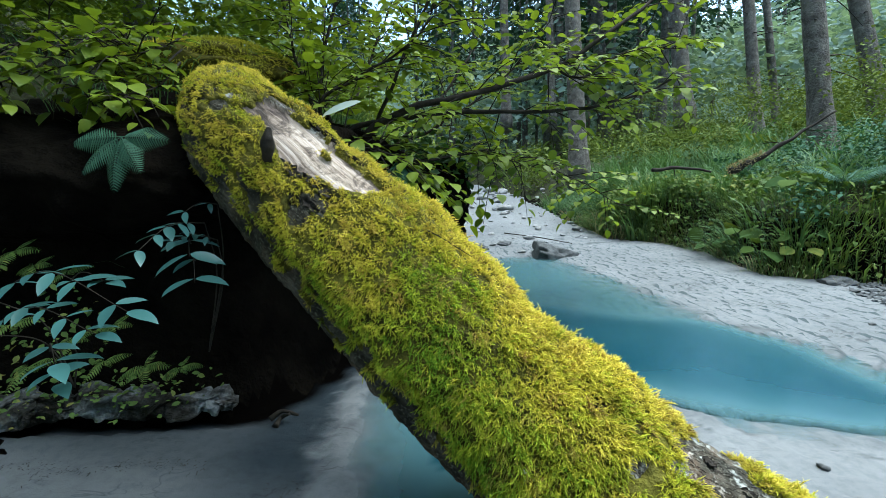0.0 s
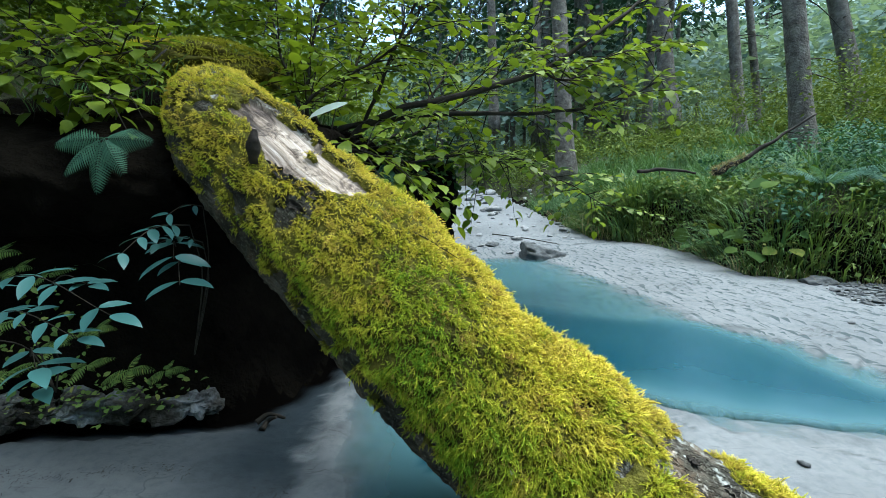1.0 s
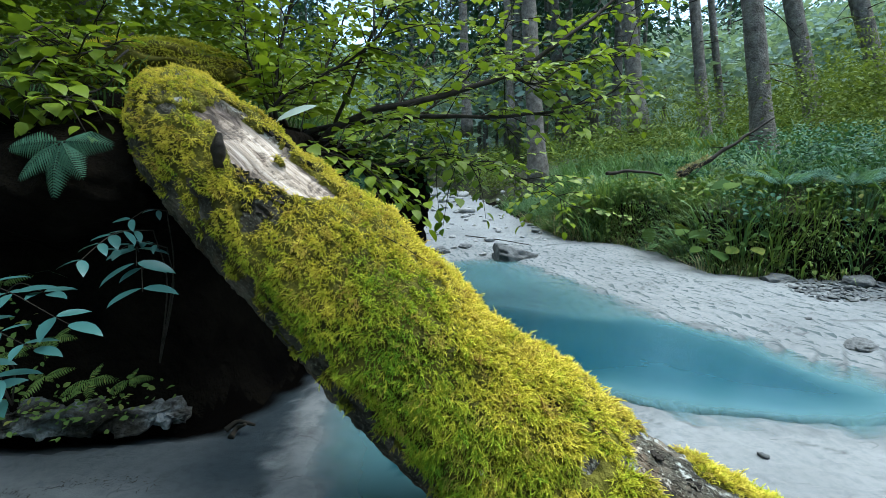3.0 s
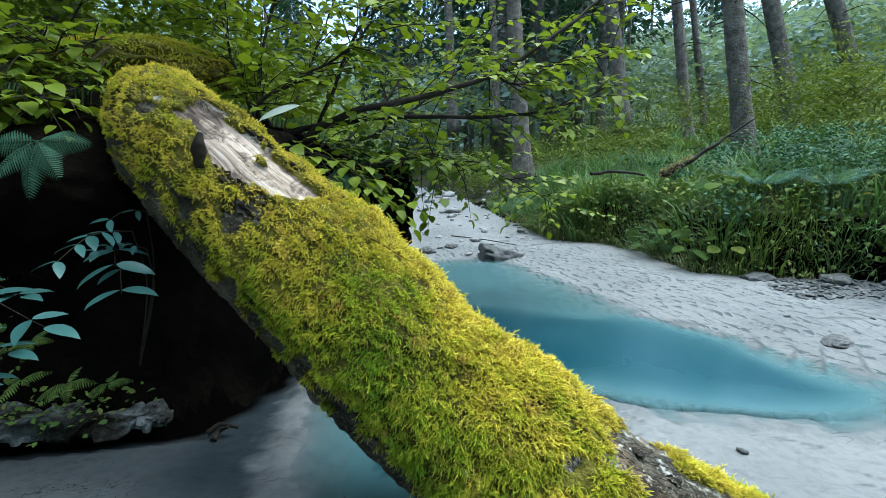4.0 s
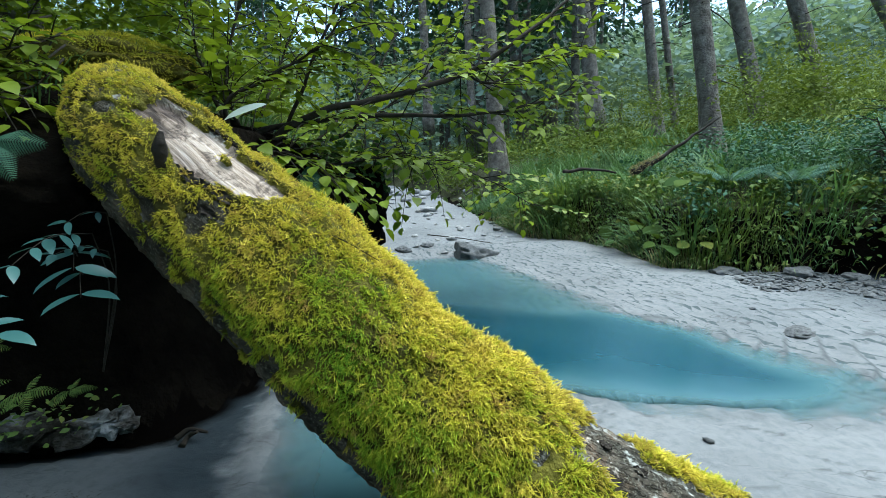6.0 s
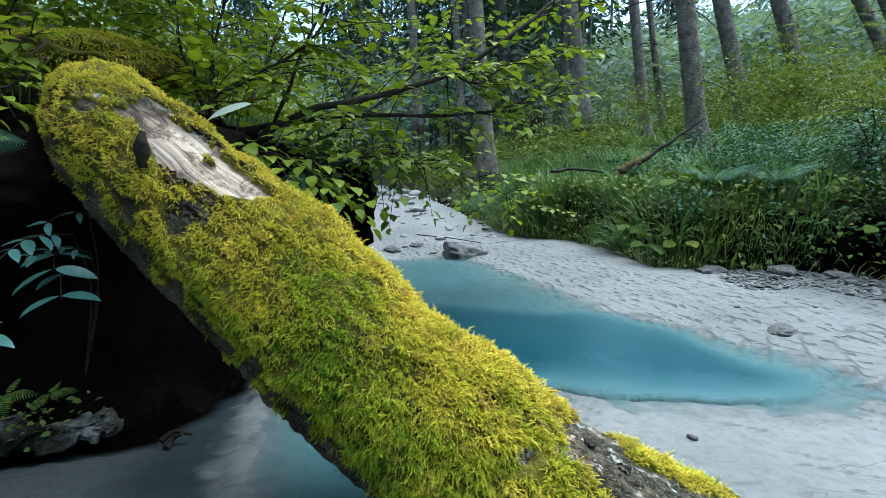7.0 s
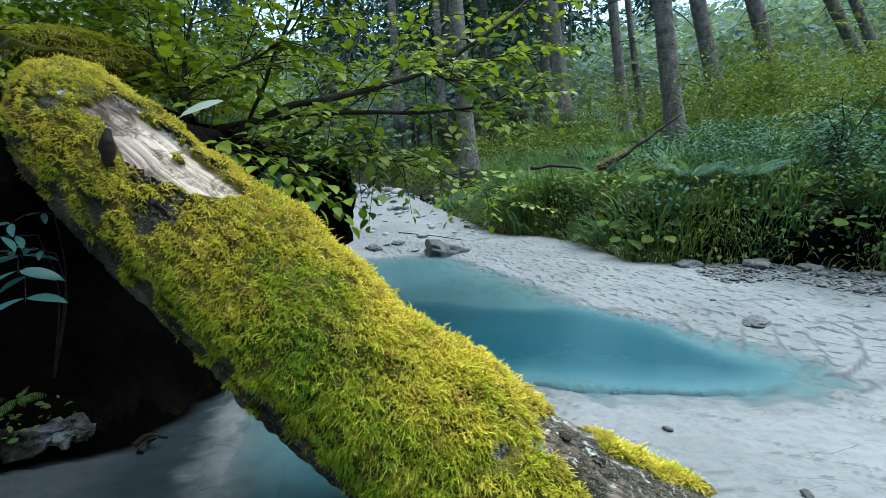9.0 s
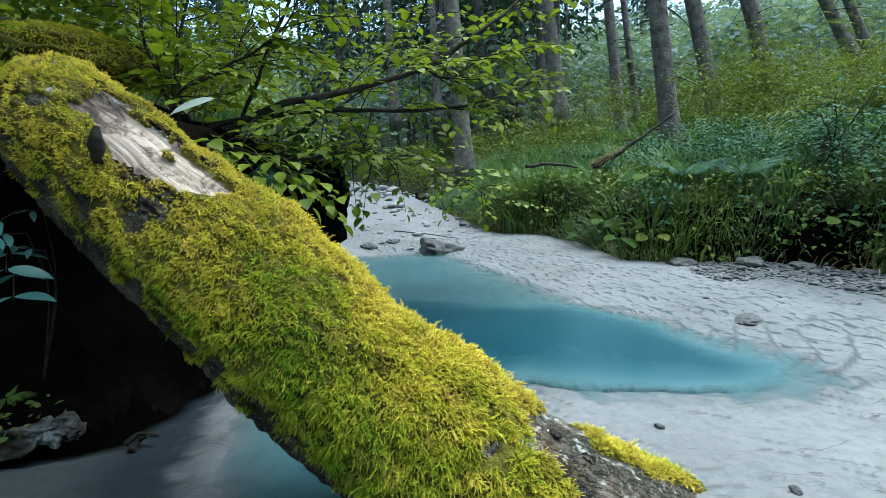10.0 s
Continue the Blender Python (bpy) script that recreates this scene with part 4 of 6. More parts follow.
near_right = lambda x, y: (polyline_distance(x, y, RIGHT_FOOT) < 0.6 + 0.5 * np.clip(x - 2.6, 0, 1) + 0.25 * vnoise(p2(x, y, 1.5), 3)) & ~inside(x, y, RIGHT_SIDE)
gravel(11000, (2.2, 4.9, 1.0, 3.8), 0.065, 60, near_right)
stones_in(330, (2.3, 4.8, 1.2, 3.9), 0.08, "flat grey slate stone lying on wet silt by the bank", 61, near_right)
stones_in(80, (-0.6, 1.2, 5.2, 8.5), 0.11, "pale grey stone on the silt of the upper stream bed", 62, meshes=PALE_STONES)
stones_in(50, (-1.2, 0.8, 8.5, 13), 0.28, "pale grey boulder in the far stream bed", 63, meshes=PALE_STONES)
stones_in(20, (0.8, 3.4, 1.0, 3.0), 0.035, "small grey pebble half sunk in rippled silt", 64)


def rock(place, size, turn, seed, label, mat=None, rough=0.4, tilt=(0, 0)):
    me = stone_mesh(seed, 0.8, rough, 4)
    if mat:
        me.materials.clear()
        me.materials.append(mat)
    ob = new("rock", me)
    ob.matrix_world = pose(*place, tilt[0], tilt[1], turn) @ Matrix.Diagonal((*size, 1))
    return tagged(ob, label, "rock")


rock((0.46, 5.12, 0.0), (0.50, 0.36, 0.30), 20, 11, "wedge-shaped grey rock at the edge of the pool", None, 0.5, (0, 18))
rock((1.93, 2.47, 0.015), (0.24, 0.15, 0.07), 40, 12, "low grey stone half buried in the silt beside the pool")
for k, (x, y, s) in enumerate([(2.25, 3.72, 0.30), (2.72, 3.58, 0.34), (3.0, 3.40, 0.26), (3.25, 3.15, 0.24), (3.62, 2.85, 0.3), (-0.05, 5.6, 0.25), (-0.3, 5.4, 0.3)]):
    rock((x, y, float(height(np.array([x]), np.array([y]))[0])), (s * 0.8, s * 0.6, s * 0.36), 50 * k, 13 + k, "rounded grey rock at the foot of the grassy bank")
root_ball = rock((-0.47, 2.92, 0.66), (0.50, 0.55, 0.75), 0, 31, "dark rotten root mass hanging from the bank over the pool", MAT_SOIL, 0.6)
root_ball.name = "root_mass"
for k, (x, y, z, s) in enumerate([(-1.62, 1.24, 0.03, 0.24), (-1.85, 1.16, 0.03, 0.30)]):
    rock((x, y, z), (s, s * 0.6, s * 0.42), 35 * k, 41 + k, "dark earthy lump of fallen bank lying on silt", MAT_SOIL, 0.45)

def soil_ledge():
    pts = smooth_path([(-2.8, 1.02, 0.08), (-2.1, 1.24, 0.10), (-1.7, 1.37, 0.13), (-1.35, 1.47, 0.14), (-1.08, 1.53, 0.12), (-1.0, 1.56, 0.10)], 140)
    pts += 0.035 * np.stack([fbm(pts * 5, 3, 7 + k) for k in range(3)], -1)
    v, f, _ = tube(pts, np.interp(np.arange(140), [0, 110, 139], [0.075, 0.055, 0.015]) * (1 + 0.4 * fbm(pts * 9, 3, 3)), 40)
    v = v + 0.045 * np.stack([fbm(v * 11, 4, 17 + k) for k in range(3)], -1) + 0.018 * np.stack([fbm(v * 40, 2, 27 + k) for k in range(3)], -1)
    v[:, 2] = 0.10 + (v[:, 2] - 0.12) * 0.6
    me = fast_mesh("soil_ledge", v, f)
    tagged(part("soil_ledge", me, MAT_LEDGE), "crumbling earthy ledge at the foot of the dark bank", "bank", kind="structure")


soil_ledge()

# ---- spruces ----
def spruce(base, top, dia, name="spruce"):
    base, top = np.array(base, float), np.array(top, float)
    root = thing(name, "straight grey spruce trunk on the wooded slope", "tree", group="spruce trunks")
    way = unit((top - base)[None])[0]
    L = 14.0
    k = np.linspace(-0.6, L, 40)
    pts = base + way * k[:, None]
    rad = dia / 2 * (1 - 0.55 * np.clip(k, 0, L) / L) * (1 + 0.35 * np.exp(-np.clip(k + 0.2, 0, 9) / 0.25))
    part("trunk", tube_mesh("trunk", pts, rad, 18, 0.05, int(base[0] * 10) % 97), MAT_BARK, root)
    r = np.random.default_rng(int(abs(base[0]) * 100) + 5)
    for k in range(16):
        h = r.uniform(0.7, 4.6)
        a = r.uniform(0, 2 * math.pi)
        d = np.array([math.cos(a), math.sin(a), r.uniform(-0.35, 0.1)])
        o = base + way * h + d * dia * 0.42
        L2 = r.uniform(0.08, 0.25) if k % 3 else r.uniform(0.5, 1.3)
        tw = smooth_path([o, o + d * L2 * 0.5, o + d * L2 + np.array([0, 0, -0.12 * L2])], 6)
        part("dead_twig", tube_mesh("dead_twig", tw, np.linspace(0.012, 0.003, 6), 5), MAT_TWIG, root)
    return root


TREES = [((4.01, 7.19, 1.28), (3.82, 7.40, 3.2), 0.28), ((6.42, 9.79, 1.56), (5.97, 10.17, 4.0), 0.32), ((7.76, 9.81, 1.59), (7.15, 10.18, 3.99), 0.32),
         ((5.54, 12.36, 1.84), (5.33, 12.83, 4.85), 0.27), ((7.46, 15.45, 2.07), (7.14, 16.04, 5.83), 0.22), ((3.98, 12.42, 2.33), (3.76, 12.82, 4.88), 0.38),
         ((1.22, 9.16, 1.1), (1.08, 9.6, 3.91), 0.30), ((1.19, 14.43, 2.47), (1.1, 14.92, 5.59), 0.22), ((-0.04, 14.42, 2.48), (-0.13, 14.91, 5.61), 0.25),
         ((2.88, 16.59, 3.2), (2.71, 17.07, 6.24), 0.4), ((10.85, 11.78, 3.47), (10.36, 12.0, 4.55), 0.27), ((14.06, 14.71, 4.27), (13.61, 14.94, 5.45), 0.27)]
for b, t, d in TREES:
    spruce(b, t, d)


# ---- shapes of leaves ----
def leaf_shape(width=0.32, segs=6, fold=0.25, curl=0.12, tooth=0.0, sharp=1.0):
    """A folded leaf of length 1 along y, with its face towards z."""
    v, f = [(0.0, 0.0, 0.0)], []
    for k in range(1, segs):
        s = k / segs
        w = width * math.sin(math.pi * s**sharp) ** 0.75 * (1 + (tooth if k % 2 else -tooth))
        z = -curl * s * s
        v += [(-w, s - 0.02, z + fold * w), (0, s, z), (w, s - 0.02, z + fold * w)]
    v.append((0.0, 1.0, -curl * 1.25))
    a = lambda k, c: 1 + (k - 1) * 3 + c
    f += [(0, a(1, 1), a(1, 0)), (0, a(1, 2), a(1, 1))]
    for k in range(1, segs - 1):
        for c in (0, 1):
            f += [(a(k, c), a(k, c + 1), a(k + 1, c + 1)), (a(k, c), a(k + 1, c + 1), a(k + 1, c))]
    e, k = len(v) - 1, segs - 1
    f += [(a(k, 0), a(k, 1), e), (a(k, 1), a(k, 2), e)]
    return np.array(v), np.array(f)


HAZEL = leaf_shape(0.40, 7, 0.22, 0.22, 0.05, 0.85)
SIMPLE = leaf_shape(0.30, 3, 0.25, 0.15)
LEAFLET_WIDE = leaf_shape(0.36, 4, 0.25, 0.25)
LEAFLET = leaf_shape(0.185, 8, 0.22, 0.14, 0.015, 0.9)
FLAKE = (np.array([(0, 0, 0), (0.3, 0.45, 0.05), (0, 1, -0.05), (-0.3, 0.45, 0.05)]), np.array([(0, 1, 2), (0, 2, 3)]))
BLADE = (np.array([(-0.012, 0, 0), (0.012, 0, 0), (-0.011, 0.4, 0.03), (0.011, 0.4, 0.03), (-0.007, 0.75, -0.06), (0.007, 0.75, -0.06), (0, 1.0, -0.25)]),
         np.array([(0, 1, 2), (1, 3, 2), (2, 3, 4), (3, 5, 4), (4, 5, 6)]))


def matrix_of(fr, place, size):
    m = np.eye(4)
    m[:3, :3] = fr * size
    m[:3, 3] = place
    return Matrix(m.tolist())


def leaf_places(branch_pts, start, n_twigs, twig_len, gap, leaf_size, drop=0.1, spread=1.0, level=0.0):
    """Twigs along a branch and the leaves on them: lists of tubes, and arrays of frames, places and sizes."""
    pts = np.asarray(branch_pts)
    tubes, fr, pl, sz = [], [], [], []
    tan = unit(np.gradient(pts, axis=0))
    for k in range(n_twigs):
        i = int(np.clip((start + (1 - start) * (k + rng.uniform(0, 1)) / n_twigs) * (len(pts) - 1), 0, len(pts) - 1))
        d = unit((tan[i] * 0.6 + spread * rng.normal(0, 1, 3) * np.array([1, 1, 0.55]))[None])[0]
        L = twig_len * rng.uniform(0.5, 1.2)
        end = pts[i] + d * L + np.array([0, 0, -drop * L])
        tw = smooth_path([pts[i], (pts[i] + end) / 2 + rng.normal(0, 0.04, 3) * L + np.array([0, 0, 0.08 * L]), end], 7)
        tubes.append((tw, np.linspace(0.0035, 0.0012, 7)))
        m = max(2, int(L / gap))
        for j in range(m + 1):
            s = 0.2 + 0.8 * j / m
            q = tw[min(6, int(s * 6))] + (tw[min(6, int(s * 6) + 1)] - tw[min(6, int(s * 6))]) * (s * 6 % 1)
            side = unit(np.cross(d, [0, 0, 1.0])[None])[0] * (1 if j % 2 else -1)
            y = unit((d * 0.6 + side * (0.9 if j < m else 0.05) + rng.normal(0, 0.25, 3) * (1 - 0.5 * level) + np.array([0, 0, -0.20 + 0.15 * level]))[None])
            up = np.array([[0, 0, 1.0]]) + rng.normal(0, 0.30 - 0.14 * level, (1, 3))
            fr.append(frames_along(y, up)[0])
            pl.append(q + y[0] * 0.012)
            sz.append(leaf_size * rng.uniform(0.6, 1.15))
    return tubes, np.array(fr), np.array(pl), np.array(sz)


def quads_to_tris(f):
    return np.concatenate([f[:, [0, 1, 2]], f[:, [0, 2, 3]]])


def leafy_plant(root, branches, mat_leaf, mat_wood, shape, singles, tubes, fr, pl, sz, near):
    """Hangs branches, twigs and leaves under root; the leaves nearest to the point near are parts of their own."""
    for pts, rad in branches:
        part("branch", tube_mesh("branch", pts, rad, 10, 0.12, len(pts)), mat_wood, root)
    if tubes:
        pieces = []
        for t, r in tubes:
            v, f, c = tube(t, r, 5)
            pieces.append((v, quads_to_tris(f)))
        v, f = join(pieces)
        tagged(part("twig", fast_mesh("twig", v, f), mat_wood, root), kind="stuff")
    order = np.argsort(np.linalg.norm(pl - np.array(near), axis=1))
    own, rest = order[:singles], order[singles:]
    if len(own):
        me = fast_mesh("leaf", *shape)
        me.materials.append(mat_leaf)
        for i in own:
            ob = new("leaf", me)
            ob.parent = root
            ob.matrix_local = matrix_of(fr[i], pl[i], sz[i])
    if len(rest):
        v, f = scatter(*shape, fr[rest], pl[rest], sz[rest])
        tagged(part("foliage", fast_mesh("foliage", v, f), mat_leaf, root), kind="stuff")


# ---- hazel bush behind the log, leaning out over the pool ----
def build_hazel():
    root = thing("hazel_bush", "leafy green hazel bush leaning from the bank over the pool", "bush")
    ends = [
        [(-0.75, 2.35, 0.95), (-0.60, 2.36, 1.13), (-0.26, 2.53, 1.24), (0.20, 2.71, 1.39), (0.52, 2.85, 1.60), (0.79, 2.99, 1.81), (1.15, 3.15, 2.1)],
        [(-0.78, 2.32, 1.0), (-0.71, 2.35, 1.10), (-0.26, 2.57, 1.17), (0.17, 2.68, 1.17), (0.51, 2.79, 1.23), (0.88, 2.92, 1.36)],
        [(-0.85, 2.3, 1.0), (-0.86, 2.25, 1.2), (-0.68, 2.3, 1.32), (-0.45, 2.4, 1.5), (-0.3, 2.5, 1.8)],
        [(-0.85, 2.4, 1.0), (-0.95, 2.5, 1.3), (-0.9, 2.6, 1.7), (-0.75, 2.7, 2.1)],
        [(-0.95, 2.5, 1.1), (-1.2, 2.8, 1.5), (-1.35, 3.0, 1.95)],
        [(-0.7, 2.6, 0.95), (-0.35, 3.0, 1.2), (0.0, 3.3, 1.5), (0.3, 3.5, 1.9)],
        [(-0.65, 2.6, 0.9), (-0.3, 3.0, 0.98), (0.1, 3.3, 0.95), (0.45, 3.5, 0.80), (0.75, 3.6, 0.62)],
        [(-0.7, 2.7, 0.95), (-0.4, 3.3, 1.4), (-0.2, 3.8, 1.9), (0.0, 4.1, 2.4)],
        [(-0.9, 2.8, 1.2), (-0.9, 3.4, 1.7), (-0.8, 3.9, 2.3)],
        [(-0.6, 2.45, 0.92), (-0.35, 2.6, 0.95), (-0.1, 2.75, 0.98), (0.12, 2.9, 0.9)],
        [(-0.7, 2.4, 1.0), (-0.5, 2.5, 1.5), (-0.2, 2.6, 2.0), (0.2, 2.6, 2.4)],
        [(-0.85, 2.1, 0.95), (-0.62, 2.12, 0.98), (-0.42, 2.2, 0.88)],
        [(0.20, 2.71, 1.39), (0.35, 2.75, 1.35), (0.6, 2.9, 1.5), (0.95, 3.1, 1.55)],
    ]
    radii = [0.021, 0.017, 0.011, 0.012, 0.012, 0.010, 0.008, 0.010, 0.010, 0.008, 0.010, 0.006, 0.007]
    branches, tubes, fr, pl, sz = [], [], [], [], []
    for e, r in zip(ends, radii):
        pts = smooth_path(e, 40)
        pts[4:] += 0.014 * np.stack([vnoise(pts[4:] * 7, 5 + k) for k in range(3)], -1)
        branches.append((pts, np.linspace(r, r * 0.25, 40)))
        t, a, b, c = leaf_places(pts, 0.30 if r > 0.015 else 0.16, 22 if r > 0.015 else 33, 0.36, 0.042, 0.064, 0.1, 1.0, 0.7)
        tubes += t
        fr.append(a), pl.append(b), sz.append(c)
    leafy_plant(root, branches, MAT_LEAF, MAT_TWIG, HAZEL, 300, tubes, np.concatenate(fr), np.concatenate(pl), np.concatenate(sz), (-0.2, 2.0, 1.1))


build_hazel()


def pale_leaf():
    root = thing("fallen_leaf", "long pale grey-green leaf lying against the log", "leaf")
    me = fast_mesh("blade", *leaf_shape(0.16, 8, 0.2, 0.12))
    ob = part("blade", me, MAT_PALE, root)
    ob.matrix_local = matrix_of(frames_along(np.array([[-0.95, -0.1, -0.22]]), np.array([[0.1, -0.55, 0.8]]))[0], np.array((-0.54, 1.77, 1.13)), 0.16)


pale_leaf()


def build_bank_bush():
    root = thing("beech_sapling", "low leafy beech branches spreading over the dark bank", "bush")
    ends = [
        [(-1.56, 2.37, 1.55), (-1.4, 1.96, 1.39), (-1.44, 1.73, 1.3), (-1.57, 1.61, 1.25)],
        [(-1.52, 2.26, 1.45), (-1.41, 1.89, 1.28), (-1.42, 1.67, 1.22), (-1.49, 1.55, 1.17)],
        [(-1.46, 2.15, 1.37), (-1.35, 1.84, 1.22), (-1.34, 1.68, 1.17), (-1.33, 1.58, 1.12)],
        [(-1.83, 2.24, 1.58), (-1.73, 1.86, 1.37), (-1.72, 1.64, 1.24), (-1.77, 1.52, 1.17)],
        [(-2.09, 2.21, 1.58), (-1.95, 1.78, 1.34), (-1.9, 1.56, 1.2)],
        [(-1.64, 2.37, 1.6), (-1.61, 2.05, 1.47), (-1.44, 1.8, 1.37), (-1.46, 1.69, 1.33)],
        [(-2.6, 2.6, 1.3), (-2.3, 2.4, 1.7), (-2.1, 2.3, 2.1)],
        [(-2.4, 2.8, 1.3), (-2.0, 2.8, 1.8), (-1.7, 2.7, 2.2)],
    ]
    branches, tubes, fr, pl, sz = [], [], [], [], []
    for e in ends:
        pts = smooth_path(e, 24)
        branches.append((pts, np.linspace(0.005, 0.0015, 24)))
        t, a, b, c = leaf_places(pts, 0.20, 17, 0.18, 0.038, 0.064, 0.0, 0.8, 1.0)
        tubes += t
        fr.append(a), pl.append(b), sz.append(c)
    leafy_plant(root, branches, MAT_LEAF, MAT_TWIG, HAZEL, 120, tubes, np.concatenate(fr), np.concatenate(pl), np.concatenate(sz), (-1.5, 1.7, 1.1))


build_bank_bush()


# ---- ash seedlings with compound leaves in the shade of the log ----
def compound_leaf(plant, base, tip, pairs, size, droop=0.15):
    base, tip = np.array(base, float), np.array(tip, float)
    axis = tip - base
    L = np.linalg.norm(axis)
    mid = base + axis * 0.5 + np.array([0, 0, droop * L])
    pts = smooth_path([base, mid, tip], 14)
    stalk = part("rachis", tube_mesh("rachis", pts, np.linspace(0.0022, 0.0009, 14), 6), MAT_TWIG, plant)
    d = unit(axis[None])[0]
    up = unit(np.array([[0.10, -0.22, 0.95]]) + rng.normal(0, 0.08, (1, 3)))[0]
    for k in range(pairs):
        s = 0.25 + 0.68 * k / max(1, pairs - 1)
        q = pts[int(s * 13)]
        for sd in (-1, 1):
            side = unit(np.cross(d, up)[None])[0] * sd
            y = unit((d * 0.55 + side * 0.85 + np.array([0, 0, -0.08]) + rng.normal(0, 0.10, 3))[None])
            fr = frames_along(y, up[None] + rng.normal(0, 0.16, (1, 3)))[0]
            ob = new("leaflet", ASH_MESH)
            ob.parent = stalk
            ob.matrix_local = matrix_of(fr, q + y[0] * 0.003, size * rng.uniform(0.8, 1.1) * (0.8 + 0.25 * s))
    if d[1] > -0.75:
        fr = frames_along(unit((d + np.array([0.1, 0, -0.1]))[None]), up[None])[0]
        ob = new("leaflet", ASH_MESH)
        ob.parent = stalk
        ob.matrix_local = matrix_of(fr, pts[-1], size * 1.15)


ASH_MESH = fast_mesh("leaflet", *LEAFLET)
ASH_MESH.materials.append(MAT_ASH)


def ash_seedling(foot, leaves):
    """Leaves: rows of base, tip, number of pairs and leaflet length."""
    plant = thing("ash_seedling", "young ash plant with blue-green compound leaves on the bank", "plant", group="ash seedlings")
    for b, t, n, s in leaves:
        compound_leaf(plant, b, t, n, s)
    for b, *_ in leaves[:3]:
        pts = smooth_path([foot, (np.array(foot) + b) / 2 + np.array([0.02, 0.03, 0.05]), b], 14)
        part("stem", tube_mesh("stem", pts, np.linspace(0.0026, 0.0016, 14), 7), MAT_TWIG, plant)


ash_seedling((-1.02, 1.50, 0.3), [
    ((-0.909, 1.44, 0.796), (-0.959, 1.34, 0.777), 2, 0.054),
    ((-0.931, 1.4, 0.743), (-0.997, 1.18, 0.683), 5, 0.074),
    ((-0.907, 1.42, 0.689), (-0.978, 1.3, 0.698), 4, 0.052),
    ((-1.022, 1.46, 0.671), (-0.909, 1.28, 0.662), 2, 0.095),
    ((-1.0, 1.44, 0.62), (-0.872, 1.24, 0.599), 2, 0.101),
])
ash_seedling((-1.34, 1.30, 0.25), [
    ((-1.516, 1.24, 0.543), (-0.947, 1.08, 0.562), 5, 0.086),
    ((-1.456, 1.16, 0.463), (-0.992, 1.03, 0.52), 6, 0.070),
    ((-1.258, 1.16, 0.421), (-1.079, 1.0, 0.455), 2, 0.097),
    ((-1.256, 1.16, 0.347), (-1.109, 1.03, 0.392), 1, 0.090),
    ((-1.317, 1.28, 0.558), (-1.071, 1.17, 0.612), 2, 0.068),
])


# ---- ferns ----
def frond_mesh(length=0.3, pairs=17, width=0.36, name="frond", pinna=0.11):
    """A drooping frond along y: a midrib with toothed pinnae."""
    pieces = []
    rib = np.stack([np.zeros(12), np.linspace(0, 1, 12), -0.35 * np.linspace(0, 1, 12) ** 2], -1)
    v, f, _ = tube(rib, np.linspace(0.008, 0.002, 12), 5)
    pieces.append((v, quads_to_tris(f)))
    pin = leaf_shape(pinna, 13, 0.15, 0.22, 0.38, 0.6)
    for k in range(pairs):
        s = 0.10 + 0.88 * k / pairs
        w = width * min(1.0, 3.2 * s) * (1.02 - s) ** 0.75 + 0.02
        for sd in (-1, 1):
            y = np.array([[sd * 0.90, 0.42, -0.30]])
            fr = frames_along(y, np.array([[0, 0.1, 1.0]]))
            fr[:, :, 0] *= min(1.6, 0.30 / w)
            pieces.append(scatter(*pin, fr, np.array([[0, s, -0.35 * s * s]]), [w]))
    v, f = join(pieces)
    me = fast_mesh(name, v * length, f, False)
    me.materials.append(MAT_FERN)
    return me


FROND = frond_mesh(1.0, 19, 0.46, "frond", 0.058)


SHADE_FROND = frond_mesh(1.0, 11, 0.34, "frond", 0.09)
SHADE_FROND.materials[0] = MAT_HERB
PALE_FROND = frond_mesh(1.0, 20, 0.26, "frond", 0.05)
PALE_FROND.materials[0] = MAT_FERN_PALE


def fern(place, size, headings, label="green fern with drooping fronds on the dark bank", tilt=0.25, mesh=FROND):
    root = thing("fern", label, "fern", group="ferns", at=place)
    for h, k in headings:
        y = np.array([[math.cos(radians(h)), math.sin(radians(h)), tilt]])
        fr = frames_along(y, np.array([[0, -0.55, 1.0]]))[0]
        ob = new("frond", mesh)
        ob.parent = root
        ob.matrix_local = matrix_of(fr, np.zeros(3), size * k)


def hanging_fern(place, fronds, label, mesh=FROND):
    """Fronds given by the direction of the midrib, the way the blade faces, and the length."""
    root = thing("fern", label, "fern", group="ferns", at=place)
    for way, face, k in fronds:
        ob = new("frond", mesh)
        ob.parent = root
        ob.matrix_local = matrix_of(frames_along(np.array([way], float), np.array([face], float))[0], np.zeros(3), k)


hanging_fern((-1.17, 1.40, 1.00), [((-0.85, -0.25, 0.02), (-0.15, -0.9, 0.35), 0.16), ((0.80, -0.25, 0.02), (0.15, -0.9, 0.35), 0.145), ((-0.55, -0.45, -0.40), (-0.1, -0.85, 0.5), 0.15), ((0.45, -0.45, -0.40), (0.1, -0.85, 0.5), 0.14), ((-0.06, -0.50, -0.75), (0, -0.85, 0.5), 0.16)], "green fern with drooping toothed fronds on the dark bank")
